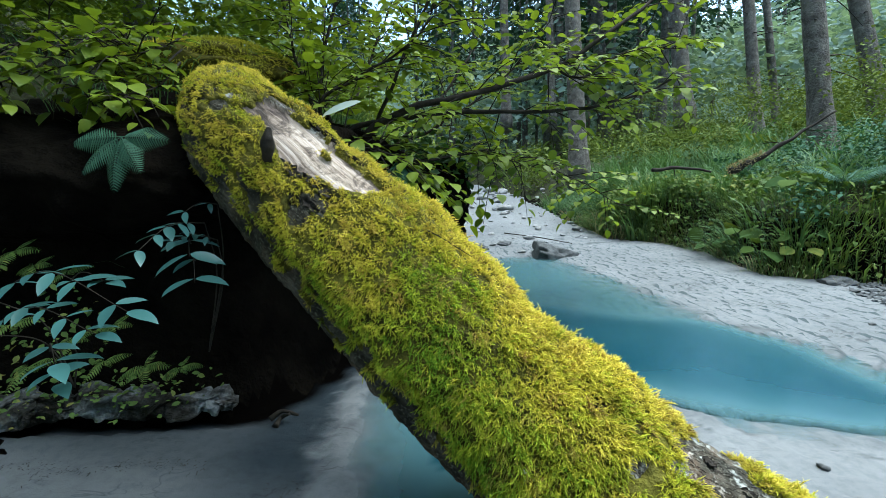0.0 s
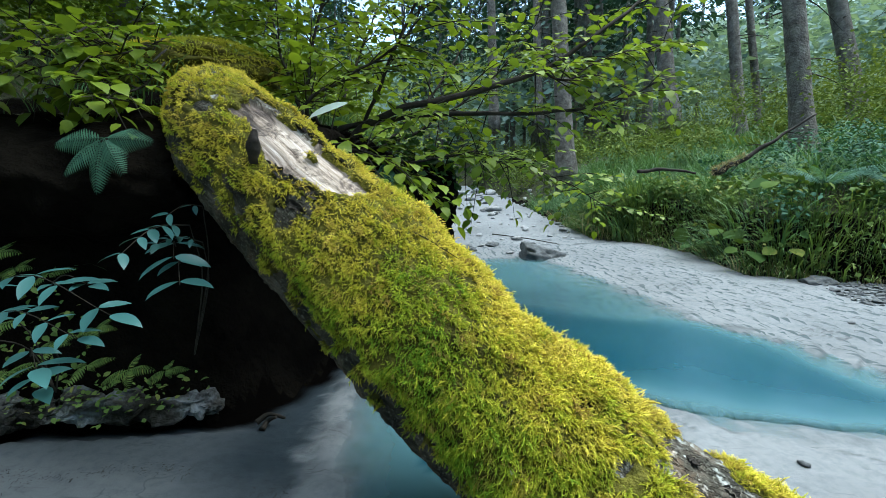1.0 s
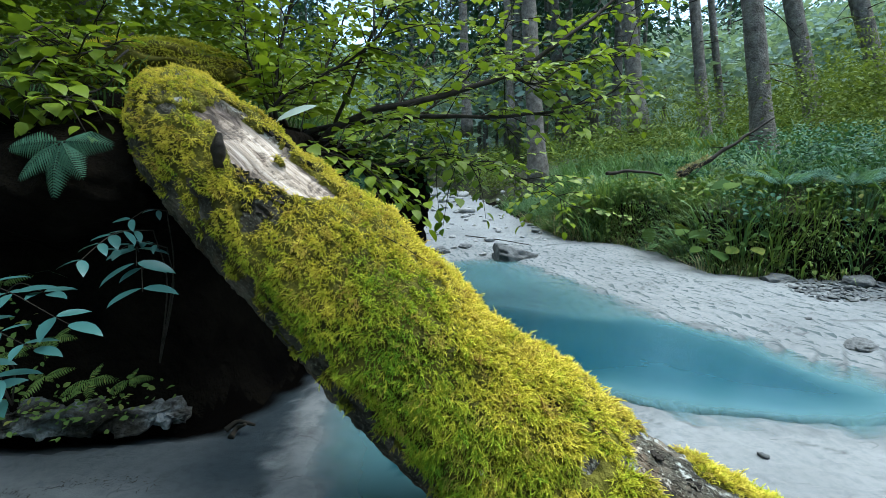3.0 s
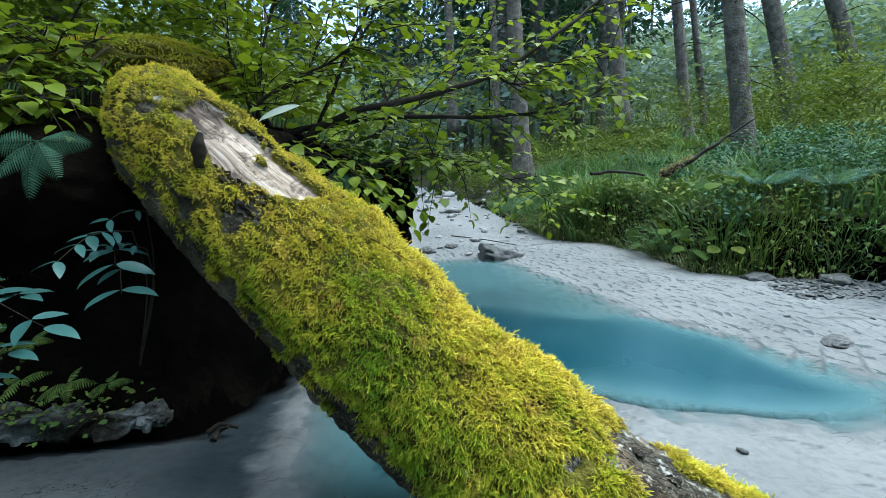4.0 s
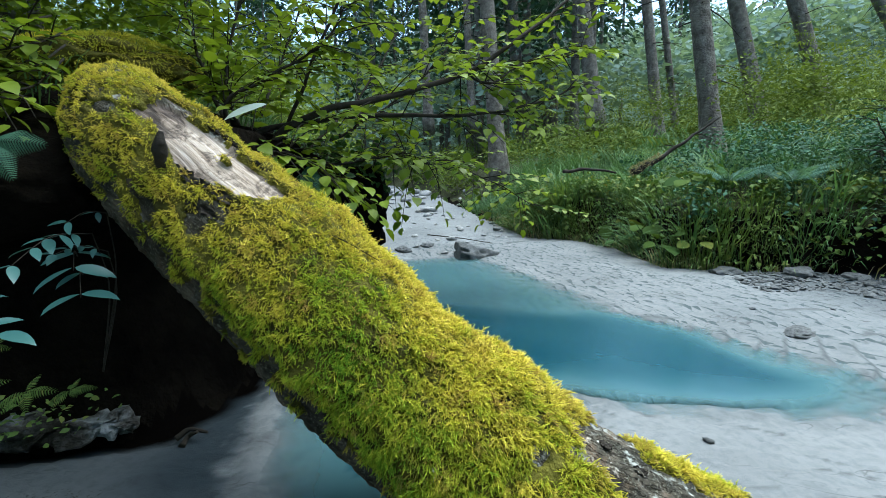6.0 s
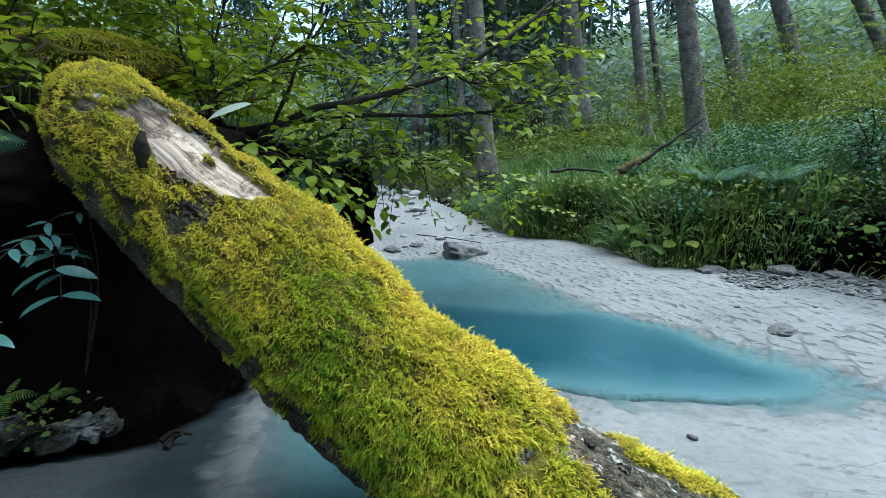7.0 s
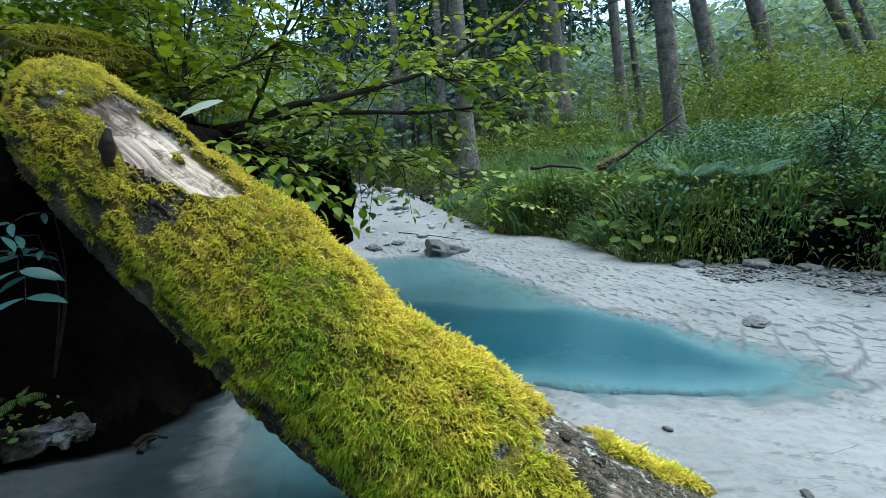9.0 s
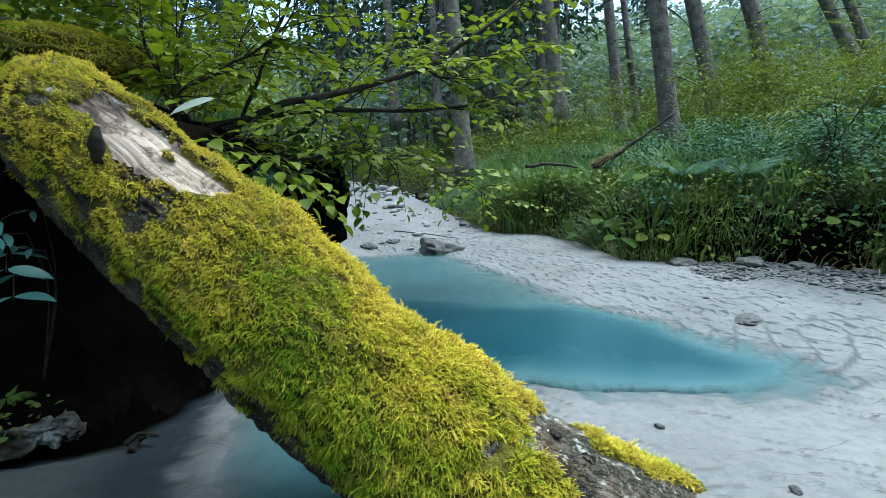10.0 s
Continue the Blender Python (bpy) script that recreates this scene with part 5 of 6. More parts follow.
for k, (place, size) in enumerate([((-1.589, 1.46, 0.596), 0.10), ((-1.506, 1.5, 0.57), 0.09), ((-1.633, 1.44, 0.646), 0.12), ((-1.32, 1.4, 0.295), 0.09), ((-1.182, 1.4, 0.284), 0.11), ((-1.489, 1.3, 0.31), 0.10), ((-1.092, 1.45, 0.263), 0.08), ((-1.44, 1.42, 0.36), 0.09), ((-1.594, 1.36, 0.424), 0.10), ((-1.327, 1.46, 0.398), 0.10)]):
    turn = 0.7 * k
    hanging_fern(place, [((math.cos(a), -0.35 + 0.5 * math.sin(a), 0.35 * math.sin(a + 1)), (0.1 * math.cos(a), -0.6, 0.8), size * (0.8 + 0.25 * math.sin(3 * a))) for a in (turn, turn + 1.3, turn + 2.4, turn + 3.6, turn + 5.0)], "small dark fern clinging to the shaded bank", SHADE_FROND)
fern((-0.51, 2.2, 0.93), 0.17, [(250, 1.0), (290, 1.0), (330, 0.8)], "small fern hanging from the bank behind the log", -0.5)
for x, y, size, turn in ((2.55, 4.25, 0.46, 0), (2.95, 4.05, 0.42, 25), (3.2, 4.4, 0.5, 50)):
    fern((x, y, 0.74), size * 0.85, [(200 + turn, 1.0), (235 + turn, 1.1), (270 + turn, 0.9), (305 + turn, 1.0), (340 + turn, 1.05), (20 + turn, 0.9), (70 + turn, 0.9), (140 + turn, 0.95)], "pale blue-green fern among grass on the bank", 0.75, PALE_FROND)


# ---- right bank: grass, herbs, dead branch, stones ----
def ground_normal(x, y, e=0.03):
    gx = (height(x + e, y) - height(x - e, y)) / (2 * e)
    gy = (height(x, y + e) - height(x, y - e)) / (2 * e)
    return unit(np.stack([-gx, -gy, np.ones_like(gx)], -1))


def bank_spots(n, lo, hi, box, side, seed):
    r = np.random.default_rng(seed)
    x, y = r.uniform(box[0], box[1], n), r.uniform(box[2], box[3], n)
    foot, area = (RIGHT_FOOT, RIGHT_SIDE) if side > 0 else (LEFT_FOOT, LEFT_SIDE)
    d = polyline_distance(x, y, foot)
    k = inside(x, y, area) & (d > lo) & (d < hi)
    return x[k], y[k], d[k]


def blades(name, x, y, per, length, material, label, lean=0.5, seed=1, width=1.0, spread=0.05, fall=0.55):
    """Tufts of arching blades, one tuft at each place."""
    r = np.random.default_rng(seed)
    own = length * r.uniform(0.45, 1.25, len(x)) * (1 + 0.55 * vnoise(p2(x, y, 2.6), seed + 9))
    tilt = np.stack([vnoise(p2(x, y, 3.0), seed + 5), vnoise(p2(x, y, 3.0), seed + 6), np.zeros(len(x))], -1)
    nor = ground_normal(x, y)
    x, y, own, tilt, nor = (np.repeat(a, per, axis=0) for a in (x, y, own, tilt, nor))
    n = len(x)
    off = r.normal(0, 1, (n, 2))
    x, y = x + off[:, 0] * spread, y + off[:, 1] * spread
    outward = np.concatenate([off, np.zeros((n, 1))], 1)
    lay = outward * lean * 0.45 + tilt * lean * 0.8 + nor * fall + r.normal(0, 0.12, (n, 3))
    yv = unit(np.array([[0, 0, 1.0]]) + lay)
    flat = lay * np.array([1, 1, 0])
    fr = frames_along(yv, np.array([[0, 0, 0.9]]) - flat * 0.4 + r.normal(0, 0.25, (n, 3)))
    fr = fr * np.array([width, 1.0, 1.9])[None, None, :]
    v, f = scatter(*BLADE, fr, np.stack([x, y, height(x, y) - 0.01], -1), own * r.uniform(0.5, 1.15, n))
    return tagged(part(name, fast_mesh(name, v, f), material), label, "grass", kind="stuff")


x, y, d = bank_spots(5200, 0.03, 3.2, (0.6, 6.2, 1.0, 9.5), 1, 11)
k = vnoise(p2(x, y, 3.2), 33) > -0.22
blades("bank_grass", x[k], y[k], 17, 0.28, MAT_GRASS, "tufts of long green grass arching over the stream bank", 0.8, 2)
x, y, d = bank_spots(3600, 0.16, 0.8, (0.6, 6.2, 1.0, 8.0), 1, 15)
k = vnoise(p2(x, y, 2.4), 29) > -0.1
blades("rim_grass", x[k], y[k], 12, 0.33, MAT_GRASS, "long blue-green grass hanging over the rim of the bank", 0.9, 3, 1.15, 0.045, 1.3)
x, y, d = bank_spots(9000, 0.04, 0.34, (0.6, 5.6, 1.0, 7.0), 1, 16)
k = vnoise(p2(x, y, 2.0), 30) > -0.2
blades("face_grass", x[k], y[k], 11, 0.25, MAT_FACE, "yellow-green grass hanging down the face of the bank", 0.9, 7, 1.3, 0.05, 1.7)
x, y, d = bank_spots(5200, 0.0, 0.16, (0.6, 5.2, 1.0, 7.5), 1, 12)
k = vnoise(p2(x, y, 2.2), 19) > -0.05
x, y = x[k], y[k]
blades("dry_grass", x, y, 14, 0.19, MAT_DRY, "straw-coloured dead grass hanging from the bank foot", 1.5, 4)
x, y, d = bank_spots(4200, 3.0, 12, (0.6, 15, 3, 20), 1, 13)
blades("forest_grass", x, y, 9, 0.45, MAT_GRASS, "tall pale green grass under the spruces", 0.8, 6, 1.8, 0.12)
x, y, d = bank_spots(2200, 0.3, 4, (-7, 0, 0.5, 9), -1, 14)
blades("left_bank_grass", x, y, 8, 0.2, MAT_GRASS, "short grass tufts on the shaded bank", 0.9, 8)


def herb_carpet(name, x, y, lift, size, material, shape, label, category="plants", seed=3, flat=0.35):
    r = np.random.default_rng(seed)
    n = len(x)
    z = height(x, y) + r.uniform(0.02, 1.0, n) * lift
    ang = r.uniform(0, 2 * math.pi, n)
    yv = unit(np.stack([np.cos(ang), np.sin(ang), r.normal(-0.2, 0.3, n)], -1))
    fr = frames_along(yv, np.array([[0.1, -0.25, 1.0]]) + r.normal(0, flat, (n, 3)))
    v, f = scatter(*shape, fr, np.stack([x, y, z], -1), size * r.uniform(0.5, 1.2, n))
    return tagged(part(name, fast_mesh(name, v, f), material), label, category, kind="stuff")


x, y, d = bank_spots(24000, 0.02, 0.6, (0.6, 5.5, 1.0, 7.5), 1, 21)
herb_carpet("bank_herbs", x, y, 0.26, 0.052, MAT_HERB, LEAFLET_WIDE, "low broad-leaved herbs on the grassy bank", seed=5)
x, y, d = bank_spots(26000, 0.1, 2.4, (2.7, 6.5, 0.8, 5.6), 1, 22)
k = vnoise(p2(x, y, 1.6), 8) > -0.25
x, y = x[k], y[k]
herb_carpet("bank_shrub", x, y, 0.50, 0.045, MAT_SHRUB, SIMPLE, "blue-green low shrubs on the bank", seed=6)


# ---- woods behind: undergrowth clouds, spruce boughs and far trees ----
def leaf_cloud(name, centres, radii, per, size, material, label, shape=FLAKE, seed=9, category="undergrowth", flat=0.7):
    r = np.random.default_rng(seed)
    c = np.repeat(np.asarray(centres, float), per, axis=0)
    k = np.repeat(np.asarray(radii, float), per)
    n = len(c)
    off = unit(r.normal(0, 1, (n, 3))) * (r.uniform(0, 1, (n, 1)) ** 0.45)
    off = off * (1 + 0.45 * fbm(c * 0.7 + off * 1.6, 2, seed)[:, None])
    place = c + off * k[:, None] * np.array([1, 1, 0.75])
    ang = r.uniform(0, 2 * math.pi, n)
    yv = unit(np.stack([np.cos(ang), np.sin(ang), r.normal(-0.25, 0.35, n)], -1))
    fr = frames_along(yv, np.array([[0, 0, 1.0]]) + r.normal(0, flat, (n, 3)))
    v, f = scatter(*shape, fr, place, size * r.uniform(0.5, 1.3, n))
    return tagged(part(name, fast_mesh(name, v, f), material), label, category, kind="stuff")


def bank_clumps(n, lo, hi, box, seed, rise):
    x, y, d = bank_spots(n, lo, hi, box, 1, seed)
    return np.stack([x, y, height(x, y) + rise], -1)


def spots(n, xr, yr, seed, lift=0.4, clear=0.5):
    r = np.random.default_rng(seed)
    x, y = r.uniform(*xr, n), r.uniform(*yr, n)
    d = np.minimum(polyline_distance(x, y, RIGHT_FOOT), polyline_distance(x, y, LEFT_FOOT))
    k = (inside(x, y, RIGHT_SIDE) | inside(x, y, LEFT_SIDE) | (y > 16)) & (d > clear)
    x, y = x[k], y[k]
    return np.stack([x, y, height(x, y) + lift], -1)


c = bank_clumps(95, 0.12, 1.3, (0.9, 5.4, 1.2, 7.0), 51, 0.15)
leaf_cloud("herb_clumps", c, np.random.default_rng(6).uniform(0.10, 0.24, len(c)), 120, 0.055, MAT_HERB, "yellow-green herb clumps among the bank grass", SIMPLE, 16, "plants", 0.5)
c = bank_clumps(70, 0.2, 2.2, (2.2, 6.0, 1.2, 6.5), 52, 0.22)
leaf_cloud("shrub_clumps", c, np.random.default_rng(7).uniform(0.12, 0.30, len(c)), 170, 0.045, MAT_SHRUB, "dark blue-green shrubby clumps on the bank", SIMPLE, 17, "plants", 0.5)
c = spots(115, (-3, 13), (7.5, 18), 31, 0.35)
leaf_cloud("undergrowth", c, np.random.default_rng(1).uniform(0.28, 0.75, len(c)), 520, 0.065, MAT_FAR, "light green shrubs and saplings under the spruces")
c = spots(48, (3.5, 12), (5.5, 11), 32, 0.9)
leaf_cloud("saplings", c, np.random.default_rng(2).uniform(0.4, 0.9, len(c)), 600, 0.055, MAT_FAR, "feathery young saplings beside the spruce trunks", seed=10)
c = spots(130, (-9, 0.2), (3.2, 14), 33, 0.6, 0.3)
leaf_cloud("left_undergrowth", c, np.random.default_rng(3).uniform(0.4, 0.9, len(c)), 520, 0.07, MAT_LEAF, "dense green shrubs on the slope above the log", seed=11)
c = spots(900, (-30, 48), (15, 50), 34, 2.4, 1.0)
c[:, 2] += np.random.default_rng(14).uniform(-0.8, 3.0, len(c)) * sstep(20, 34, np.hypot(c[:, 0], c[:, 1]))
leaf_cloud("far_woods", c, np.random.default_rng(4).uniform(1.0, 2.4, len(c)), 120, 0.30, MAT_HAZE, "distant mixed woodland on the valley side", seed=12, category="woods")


def spruce_boughs(n_trees, xr, yr, seed, sprays=1100, size=0.40):
    """Drooping needle boughs of spruces farther off, with their trunks."""
    r = np.random.default_rng(seed)
    pts = spots(n_trees, xr, yr, seed, 0.0, 2.0)
    for base in pts:
        root = thing("spruce_tree", "tall dark spruce with drooping needle boughs in the woods", "tree", group="forest spruces", at=tuple(base))
        H, R = r.uniform(13, 21), r.uniform(1.8, 2.8)
        dia = r.uniform(0.18, 0.34)
        k = np.linspace(-0.5, H, 12)
        part("trunk", tube_mesh("trunk", np.stack([0 * k, 0 * k, k], -1), dia / 2 * (1.02 - np.clip(k, 0, H) / H), 10, 0.05, 2), MAT_BARK, root)
        n = sprays
        h = r.uniform(0.18, 1, n) ** 0.9 * H
        reach = R * (1.05 - h / H) * r.uniform(0.15, 1, n) ** 0.6
        a = r.integers(0, 60, n) * 2.39996 + r.normal(0, 0.12, n)
        tier = np.round(h / 0.45) * 0.45
        pl = np.stack([np.cos(a) * reach, np.sin(a) * reach, tier - reach * 0.38 + r.normal(0, 0.06, n)], -1)
        yv = unit(np.stack([np.cos(a), np.sin(a), np.full(n, -0.5)], -1) + r.normal(0, 0.3, (n, 3)))
        fr = frames_along(yv, np.array([[0, 0, 1.0]]) + r.normal(0, 0.4, (n, 3)))
        v, f = scatter(*FLAKE, fr, pl, size * r.uniform(0.4, 1.1, n))
        part("crown", fast_mesh("crown", v, f), MAT_NEEDLE, root)


spruce_boughs(80, (-22, 9), (19, 46), 41)
spruce_boughs(26, (6, 40), (24, 48), 44)
spruce_boughs(12, (-5, 5.5), (15, 20), 46, 1500, 0.30)
# Unseen spruces behind the camera, added to block low sky light.
spruce_boughs(26, (-22, 22), (-26, -9), 42, 450, 0.7)
spruce_boughs(8, (0, 9), (24, 36), 45, 900, 0.42)
# Side spruces, mostly out of view, added for the same darkening.
spruce_boughs(16, (-16, -6), (-5, 12), 43, 700, 0.5)


# ---- dead wood on the grassy bank ----
def dead_branch(points, r0, r1, label, seed):
    root = thing("dead_branch", label, "branch", group="dead branches")
    pts = smooth_path(points, 40)
    pts[2:] += 0.012 * np.stack([vnoise(pts[2:] * 9, seed + k) for k in range(3)], -1)
    part("limb", tube_mesh("limb", pts, np.linspace(r0, r1, 40), 12, 0.2, seed), MAT_TWIG, root)
    for i in (14, 24, 31):
        d = rng.normal(0, 1, 3) * np.array([1, 1, 0.6])
        e = pts[i] + d / np.linalg.norm(d) * 0.14
        part("side_twig", tube_mesh("side_twig", smooth_path([pts[i], (pts[i] + e) / 2 + 0.01, e], 8), np.linspace(0.006, 0.002, 8), 6), MAT_TWIG, root)
    return root


dead_branch([(1.75, 4.34, 0.84), (1.95, 4.37, 0.93), (2.2, 4.4, 1.08), (2.55, 4.45, 1.31)], 0.028, 0.007, "dead branch with a mossy butt rising from the grass", 5)
dead_branch([(1.15, 4.35, 0.86), (1.4, 4.4, 0.87), (1.65, 4.45, 0.84)], 0.016, 0.008, "thin dead branch lying in the grass of the bank", 6)


# ---- added broad-leaved trees, their crowns out of view, that shade the left bank ----
def shade_tree(base, height_m, crown_c, crown_r, n, seed):
    r = np.random.default_rng(seed)
    root = thing("added_shade_tree", "added broad-leaved tree with its crown out of view, shading the bank", "tree", group="bank trees", at=base)
    top = np.array([crown_c[0] - base[0], crown_c[1] - base[1], crown_c[2] - base[2]])
    pts = smooth_path([(0, 0, -0.4), (0.05, 0.02, height_m * 0.35), tuple(top * np.array([0.6, 0.6, 0.9])), tuple(top)], 24)
    part("trunk", tube_mesh("trunk", pts, np.linspace(0.17, 0.05, 24), 14, 0.08, seed), MAT_BARK, root)
    ends = top + unit(r.normal(0, 1, (9, 3))) * crown_r * 0.8 * np.array([1, 1, 0.5])
    for e in ends:
        a = pts[int(r.integers(10, 20))]
        part("limb", tube_mesh("limb", smooth_path([a, (a + e) / 2 + np.array([0, 0, 0.2]), e], 12), np.linspace(0.05, 0.015, 12), 8, 0.1, seed), MAT_BARK, root)
    c = np.repeat(ends, n // 9, axis=0)
    m = len(c)
    pl = c + r.normal(0, 0.42, (m, 3)) * crown_r * np.array([1, 1, 0.55])
    ang = r.uniform(0, 2 * math.pi, m)
    yv = unit(np.stack([np.cos(ang), np.sin(ang), r.normal(-0.2, 0.3, m)], -1))
    fr = frames_along(yv, np.array([[0, 0, 1.0]]) + r.normal(0, 0.4, (m, 3)))
    v, f = scatter(*FLAKE, fr, pl, r.uniform(0.12, 0.22, m))
    tagged(part("crown", fast_mesh("crown", v, f), MAT_LEAF, root), kind="stuff")


shade_tree((-3.9, 5.2, 2.4), 4.0, (-2.6, 4.6, 5.2), 1.9, 9000, 5)
shade_tree((-3.9, 2.4, 1.6), 4.0, (-3.0, 1.5, 4.3), 1.7, 9000, 1)
shade_tree((-4.6, -4.4, 0.1), 5.0, (-3.6, -3.6, 4.8), 2.2, 9000, 3)


# ---- shrub with dark arching stems on the grassy bank ----
def bank_bush(foot, tops, seed):
    root = thing("bank_bush", "blue-green shrub with thin dark arching stems on the bank", "bush", group="bank bushes")
    branches, tubes, fr, pl, sz = [], [], [], [], []
    for top in tops:
        a, b = np.array(foot, float), np.array(top, float)
        pts = smooth_path([a - np.array([0, 0, 0.1]), a + (b - a) * np.array([0.25, 0.25, 0.55]), b], 24)
        pts[3:] += 0.02 * np.stack([vnoise(pts[3:] * 6, seed + k) for k in range(3)], -1)
        branches.append((pts, np.linspace(0.009, 0.003, 24)))
        t, p, q, s = leaf_places(pts, 0.35, 13, 0.30, 0.05, 0.055, 0.15, 0.9, 0.8)
        tubes += t
        fr.append(p), pl.append(q), sz.append(s)
    leafy_plant(root, branches, MAT_SHRUB, MAT_TWIG, LEAFLET_WIDE, 60, tubes, np.concatenate(fr), np.concatenate(pl), np.concatenate(sz), (3.3, 3.0, 1.2))


bank_bush((3.75, 4.05, 0.70), [(3.42, 3.85, 1.22), (3.62, 3.95, 1.38), (3.95, 3.95, 1.38), (3.25, 3.65, 1.0), (3.75, 3.55, 1.02), (4.1, 3.7, 1.2)], 3)
bank_bush((3.9, 3.25, 0.55), [(3.6, 3.0, 0.85), (3.8, 3.05, 1.05), (4.1, 2.95, 0.95), (3.5, 3.15, 0.75), (4.2, 3.2, 1.15)], 5)
bank_bush((4.35, 3.60, 0.75), [(4.0, 3.4, 1.15), (4.4, 3.5, 1.35), (4.8, 3.5, 1.4), (4.2, 3.15, 1.0)], 4)



# ---- plants in the shade under the bank ----
def wall_plants(n, seed):
    r = np.random.default_rng(seed)
    k = r.uniform(0, 0.78, n)
    base = np.stack([np.interp(k, [0, 0.5, 0.9, 1], [-2.6, -1.8, -1.35, -1.15]), np.interp(k, [0, 0.5, 0.9, 1], [1.10, 1.40, 1.56, 1.62]), np.zeros(n)], -1)
    z = 0.2 + 0.5 * r.uniform(0, 1, n) ** 1.4 * np.interp(k, [0, 0.6, 1], [1, 1, 0.5])
    pl = base + r.normal(0, 0.05, (n, 3))
    pl[:, 2] = z
    keep = vnoise(pl * 5, 77) > -0.1
    pl = pl[keep]
    m = len(pl)
    ang = r.uniform(math.pi, 2 * math.pi, m)
    yv = unit(np.stack([np.cos(ang), np.sin(ang), r.normal(-0.3, 0.4, m)], -1))
    fr = frames_along(yv, np.array([[0, -0.4, 1.0]]) + r.normal(0, 0.4, (m, 3)))
    v, f = scatter(*SIMPLE, fr, pl, r.uniform(0.015, 0.036, m))
    tagged(part("bank_plants", fast_mesh("bank_plants", v, f), MAT_HERB), "small shade plants clinging to the dark bank", "plants", kind="stuff")


wall_plants(450, 5)


def ledge_plants(n, seed):
    """Tiny leaves and moss on top of the crumbling ledge, and dead bits washed up on the silt below."""
    r = np.random.default_rng(seed)
    k = r.uniform(0, 1, n)
    pl = np.stack([np.interp(k, [0, 1], [-2.5, -1.05]), np.interp(k, [0, 0.3, 1], [1.06, 1.2, 1.50]), np.full(n, 0.17)], -1) + r.normal(0, 1, (n, 3)) * np.array([0.03, 0.05, 0.035])
    ang = r.uniform(0, 2 * math.pi, n)
    yv = unit(np.stack([np.cos(ang), np.sin(ang), r.normal(0.1, 0.4, n)], -1))
    fr = frames_along(yv, np.array([[0, -0.4, 1.0]]) + r.normal(0, 0.4, (n, 3)))
    v, f = scatter(*SIMPLE, fr, pl, r.uniform(0.012, 0.03, n))
    tagged(part("ledge_plants", fast_mesh("ledge_plants", v, f), MAT_HERB), "tiny plants and moss on the crumbling ledge", "plants", kind="stuff")
    m = 700
    x = r.uniform(-1.7, -0.6, m)
    y = 1.22 + 0.10 * (x + 1.1) + 0.03 * np.sin(x * 11) + r.normal(0, 0.022, m)
    keep = vnoise(p2(x, y, 8.0), 78) > 0.0
    x, y = x[keep], y[keep]
    m = len(x)
    ang = r.uniform(0, 2 * math.pi, m)
    yv = np.stack([np.cos(ang), np.sin(ang), 0 * ang], -1)
    fr = frames_along(yv, np.array([[0, 0, 1.0]]) + r.normal(0, 0.2, (m, 3))) * np.array([0.22, 1, 1])
    v, f = scatter(*SIMPLE, fr, np.stack([x, y, height(x, y) + 0.003], -1), r.uniform(0.003, 0.014, m))
    tagged(part("debris", fast_mesh("debris", v, f), MAT_TWIG), "dark bits of bark and leaf litter on wet silt", "debris", kind="stuff")


ledge_plants(420, 6)


# ---- broad-leaved butterbur along the foot of the right bank ----
BIG_LEAF = fast_mesh("leaf", *leaf_shape(0.50, 9, 0.06, 0.16, 0.05, 0.85))
BIG_LEAF.materials.append(MAT_BIGLEAF)


def butterbur(x, y, seed, size):
    r = np.random.default_rng(seed)
    z = float(height(np.array([x]), np.array([y]))[0])
    root = thing("butterbur", "broad-leaved yellow-green plant on the stream bank", "plant", group="broad-leaved plants", at=(x, y, z))
    for k in range(6):
        a = k * 1.1 + r.uniform(0, 0.6)
        stem_top = np.array([math.cos(a) * 0.10, math.sin(a) * 0.10, r.uniform(0.10, 0.26)]) * (0.6 + size * 4)
        part("stem", tube_mesh("stem", smooth_path([(0, 0, -0.02), tuple(stem_top * np.array([0.4, 0.4, 0.6])), tuple(stem_top)], 8), np.linspace(0.004, 0.002, 8), 5), MAT_HERB, root)
        fr = frames_along(np.array([[math.cos(a), math.sin(a), -0.25]]), np.array([[0, -0.35, 1.0]]) + r.normal(0, 0.25, (1, 3)))[0]
        ob = new("leaf", BIG_LEAF)
        ob.parent = root
        ob.matrix_local = matrix_of(fr, stem_top - fr[:, 1] * size * 0.2, size * r.uniform(0.7, 1.15))


for k, (x, y, size) in enumerate([(1.95, 4.12, 0.17), (2.15, 3.98, 0.13), (1.98, 4.6, 0.19), (1.92, 5.0, 0.16), (1.5, 6.0, 0.18), (1.3, 6.3, 0.16), (3.3, 3.4, 0.12), (3.9, 2.9, 0.20), (2.3, 4.4, 0.18), (4.1, 3.1, 0.22)]):
    butterbur(x, y, 300 + k, size * 0.8)


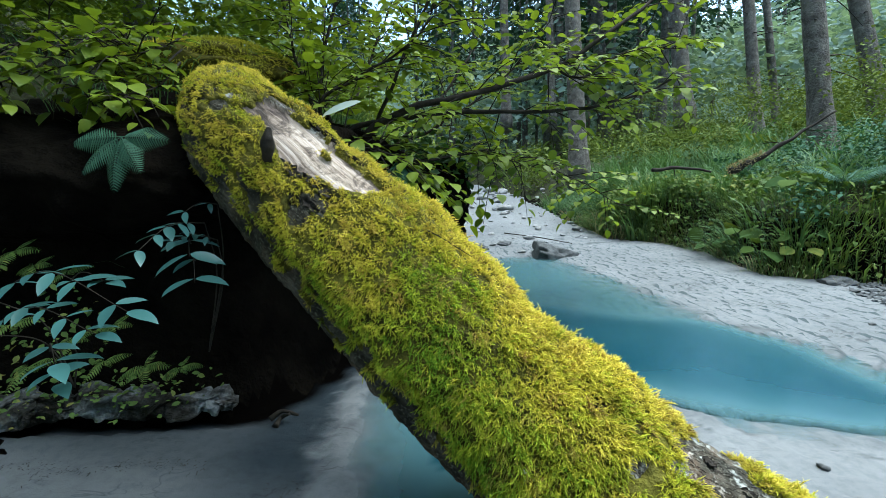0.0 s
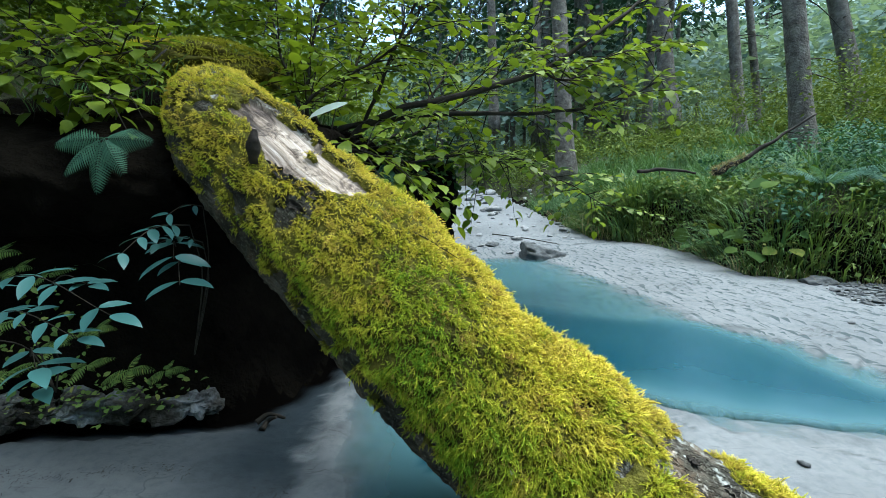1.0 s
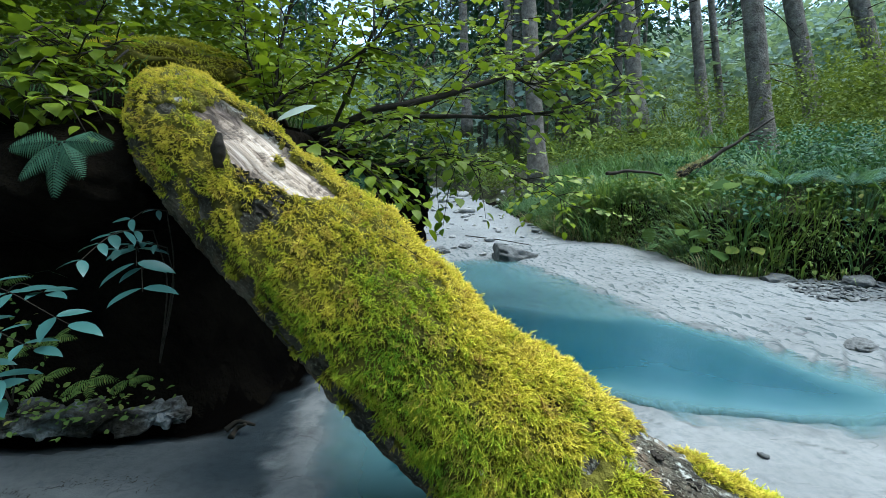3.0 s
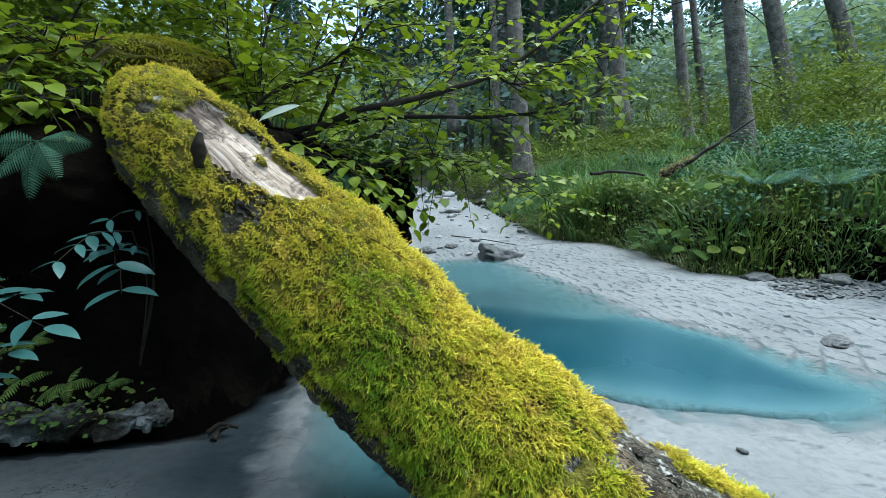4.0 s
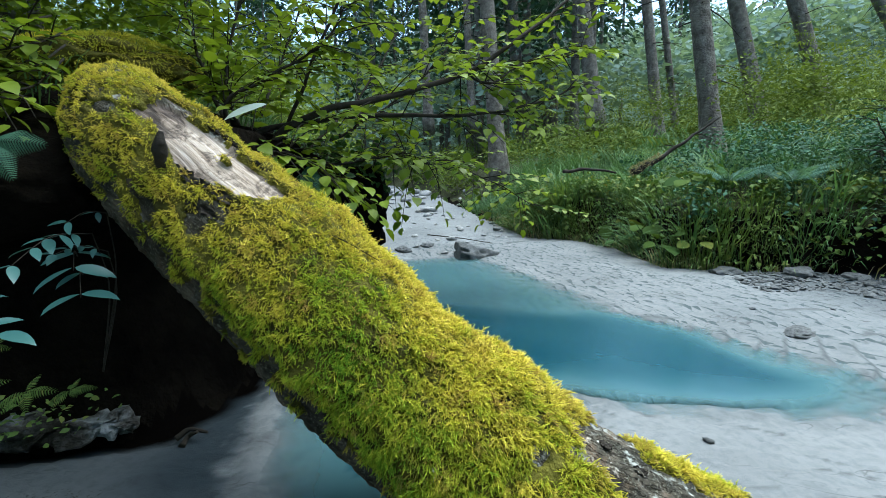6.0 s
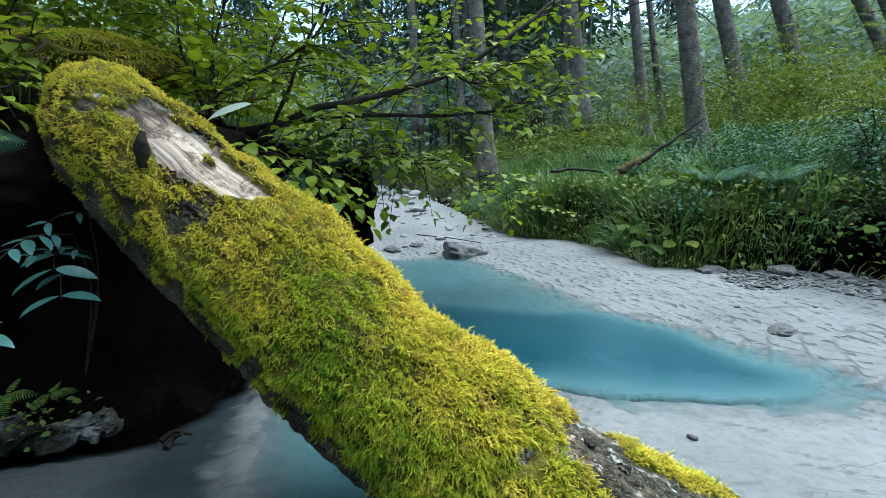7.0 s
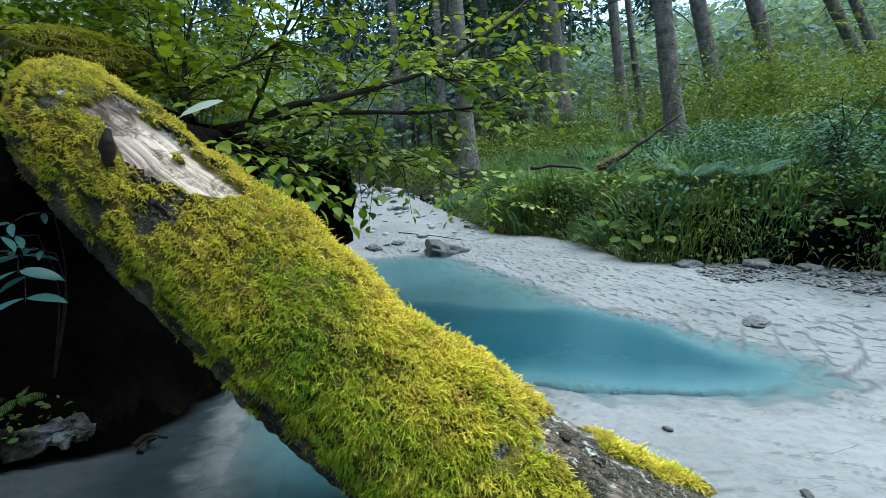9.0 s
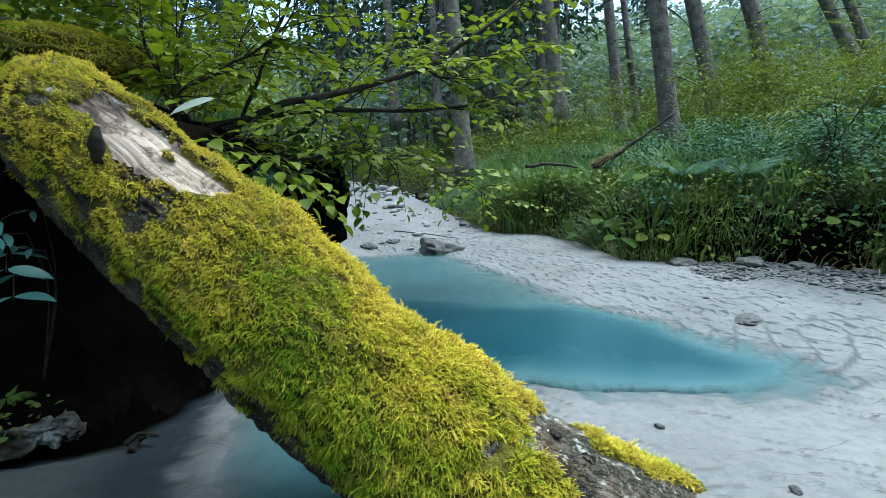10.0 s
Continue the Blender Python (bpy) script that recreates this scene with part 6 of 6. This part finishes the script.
def moss_mound():
    c, size = np.array((-1.72, 2.78, 1.43)), np.array([0.50, 0.40, 0.17])
    root = thing("moss_mound", "hummock of olive moss with dead stubs behind the log", "moss")
    me = stone_mesh(55, 0.8, 0.35, 4)
    me.materials.clear()
    ob = part("mound", me, MAT_MOSS_BED, root)
    ob.matrix_local = Matrix.Translation(c.tolist()) @ Matrix.Diagonal((*(size * 2.2), 1))
    n = 7000
    d = unit(rng.normal(0, 1, (n, 3)) + np.array([0, -0.3, 0.6]))
    q = c + d * size * (1 + 0.10 * fbm(d * 3, 2, 56)[:, None])
    y = unit(d + rng.normal(0, 0.45, (n, 3)))
    sv, sf = moss_shoot()
    v, f = scatter(sv, sf, frames_along(y, np.array([[0, -0.2, -1.0]]) + rng.normal(0, 0.5, (n, 3))), q, rng.uniform(0.014, 0.030, n))
    moss = fast_mesh("moss", v, f)
    k = len(sv)
    # Same painted base-to-tip shading as the moss on the log.
    for name, a in (("young_lit", np.tile(np.clip(0.35 + np.array(sv)[:, 1], 0, 1), n)), ("tone", np.repeat(np.clip(0.55 + 0.3 * vnoise(q * 9, 57), 0, 1), k)), ("straw", np.repeat(rng.uniform(0, 0.3, n), k))):
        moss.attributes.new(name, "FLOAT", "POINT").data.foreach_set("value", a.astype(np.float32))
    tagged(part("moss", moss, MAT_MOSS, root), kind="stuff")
    for o, e in (((0.06, -0.1, 0.06), (0.08, -0.12, 0.17)), ((-0.25, -0.1, 0.05), (-0.30, -0.12, 0.15))):
        a, b = c + o, c + e
        part("stub", tube_mesh("stub", smooth_path([a, (a + b) / 2, b], 8), np.linspace(0.018, 0.010, 8), 9, 0.2, 4), MAT_TWIG, root)


FLAKE_THIN = (FLAKE[0] * np.array([0.5, 1, 1]), FLAKE[1])
moss_mound()


# ---- feathery young firs on the slope ----
FIR_SPRAY = frond_mesh(1.0, 8, 0.26, "bough", 0.06)
FIR_SPRAY.materials.clear()
FIR_SPRAY.materials.append(MAT_FIR)


def young_fir(place, tall, seed):
    r = np.random.default_rng(seed)
    root = thing("young_fir", "slender young fir with thin feathery yellow-green boughs", "tree", group="young firs", at=place)
    k = np.linspace(-0.1, tall, 12)
    part("trunk", tube_mesh("trunk", np.stack([0.02 * np.sin(k * 3), 0 * k, k], -1), np.linspace(0.004, 0.0012, 12), 7), MAT_HERB, root)
    for j in range(26):
        h = tall * (0.12 + 0.86 * j / 26)
        a = j * 2.4 + r.normal(0, 0.3)
        y = np.array([[math.cos(a), math.sin(a), r.uniform(-0.1, 0.35)]])
        fr = frames_along(y, np.array([[0, 0, 1.0]]) + r.normal(0, 0.45, (1, 3)))[0]
        ob = new("bough", FIR_SPRAY)
        ob.parent = root
        ob.matrix_local = matrix_of(fr, np.array([0, 0, h]), (0.75 * (1 - h / tall) + 0.2) * r.uniform(0.8, 1.2))


for k, (x, y, tall) in enumerate([(4.35, 6.2, 1.7), (5.0, 6.6, 2.0), (5.7, 6.9, 1.6), (6.4, 7.4, 2.2), (4.8, 5.4, 1.1), (7.4, 8.0, 2.4), (8.6, 8.4, 2.2), (3.0, 7.6, 1.5), (2.2, 8.4, 1.6), (6.9, 6.0, 1.8), (8.0, 6.6, 2.2), (9.6, 9.6, 2.6)]):
    young_fir((x, y, float(height(np.array([x]), np.array([y]))[0])), tall, 100 + k)


# ---- sticks washed up on the silt, and slivers that stand in for sediment lines ----
def stray_stick(points, thick, label):
    root = thing("stick", label, "stick", group="stray sticks")
    part("stem", tube_mesh("stem", smooth_path(points, 16), np.linspace(thick, thick * 0.5, 16), 8, 0.25, 5), MAT_TWIG, root)


stray_stick([(-0.859, 1.57, 0.03), (-0.822, 1.592, 0.05), (-0.762, 1.589, 0.04)], 0.010, "short dark stick lying at the mouth of the undercut bank")
stray_stick([(-0.825, 1.54, 0.02), (-0.824, 1.581, 0.03), (-0.789, 1.575, 0.05)], 0.012, "broken dark stick lying on wet silt under the log")
stray_stick([(-0.05, 6.255, 0.09), (0.324, 5.898, 0.09), (0.672, 5.483, 0.08)], 0.007, "long thin dark stick lying on pale silt")


# Added slivers in place of the dark sediment lines on the near silt.
def sediment_slivers(n, seed):
    r = np.random.default_rng(seed)
    x, y = r.uniform(0.7, 2.9, n), r.uniform(0.95, 2.3, n)
    keep = ~inside(x, y, POOL) & (vnoise(p2(x, y, 2.2), 88) > -0.1) & ((y < 1.66) | (x > 1.9))
    x, y = x[keep], y[keep]
    m = len(x)
    ang = r.normal(-0.25, 0.45, m)
    fr = frames_along(np.stack([np.cos(ang), np.sin(ang), 0 * ang], -1), np.array([[0, 0, 1.0]]) + r.normal(0, 0.15, (m, 3))) * np.array([0.16, 1, 0.6])
    v, f = scatter(*SIMPLE, fr, np.stack([x, y, height(x, y) + 0.003], -1), 0.008 + 0.032 * r.uniform(0, 1, m) ** 2.5)
    tagged(part("sediment_slivers", fast_mesh("sediment_slivers", v, f), MAT_ROCK), "thin dark slivers standing in for sediment lines on the silt", "debris", kind="stuff")


sediment_slivers(420, 19)


# ---- leaves and roots hanging round the root mass ----
leaf_cloud("hanging_leaves", [(-0.45, 2.75, 1.0), (-0.35, 2.8, 0.85), (-0.6, 2.7, 0.95)], [0.22, 0.16, 0.2], 160, 0.05, MAT_LEAF_DARK, "dark green leaves hanging round the rotten roots", SIMPLE, 15)


def branch_moss():
    n = 500
    k = rng.uniform(0, 1, n) ** 1.5
    q = np.array([1.75, 4.34, 0.85]) + k[:, None] * np.array([0.26, 0.04, 0.13])
    d = unit(rng.normal(0, 1, (n, 3)) + np.array([0, -0.2, 0.4]))
    v, f = scatter(*FLAKE_THIN, frames_along(d, rng.normal(0, 1, (n, 3))), q + d * (0.028 - 0.012 * k[:, None]), rng.uniform(0.012, 0.03, n))
    tagged(part("branch_moss", fast_mesh("branch_moss", v, f), MAT_DRY), "straw-brown moss on the butt of a dead branch", "moss", kind="stuff")


branch_moss()
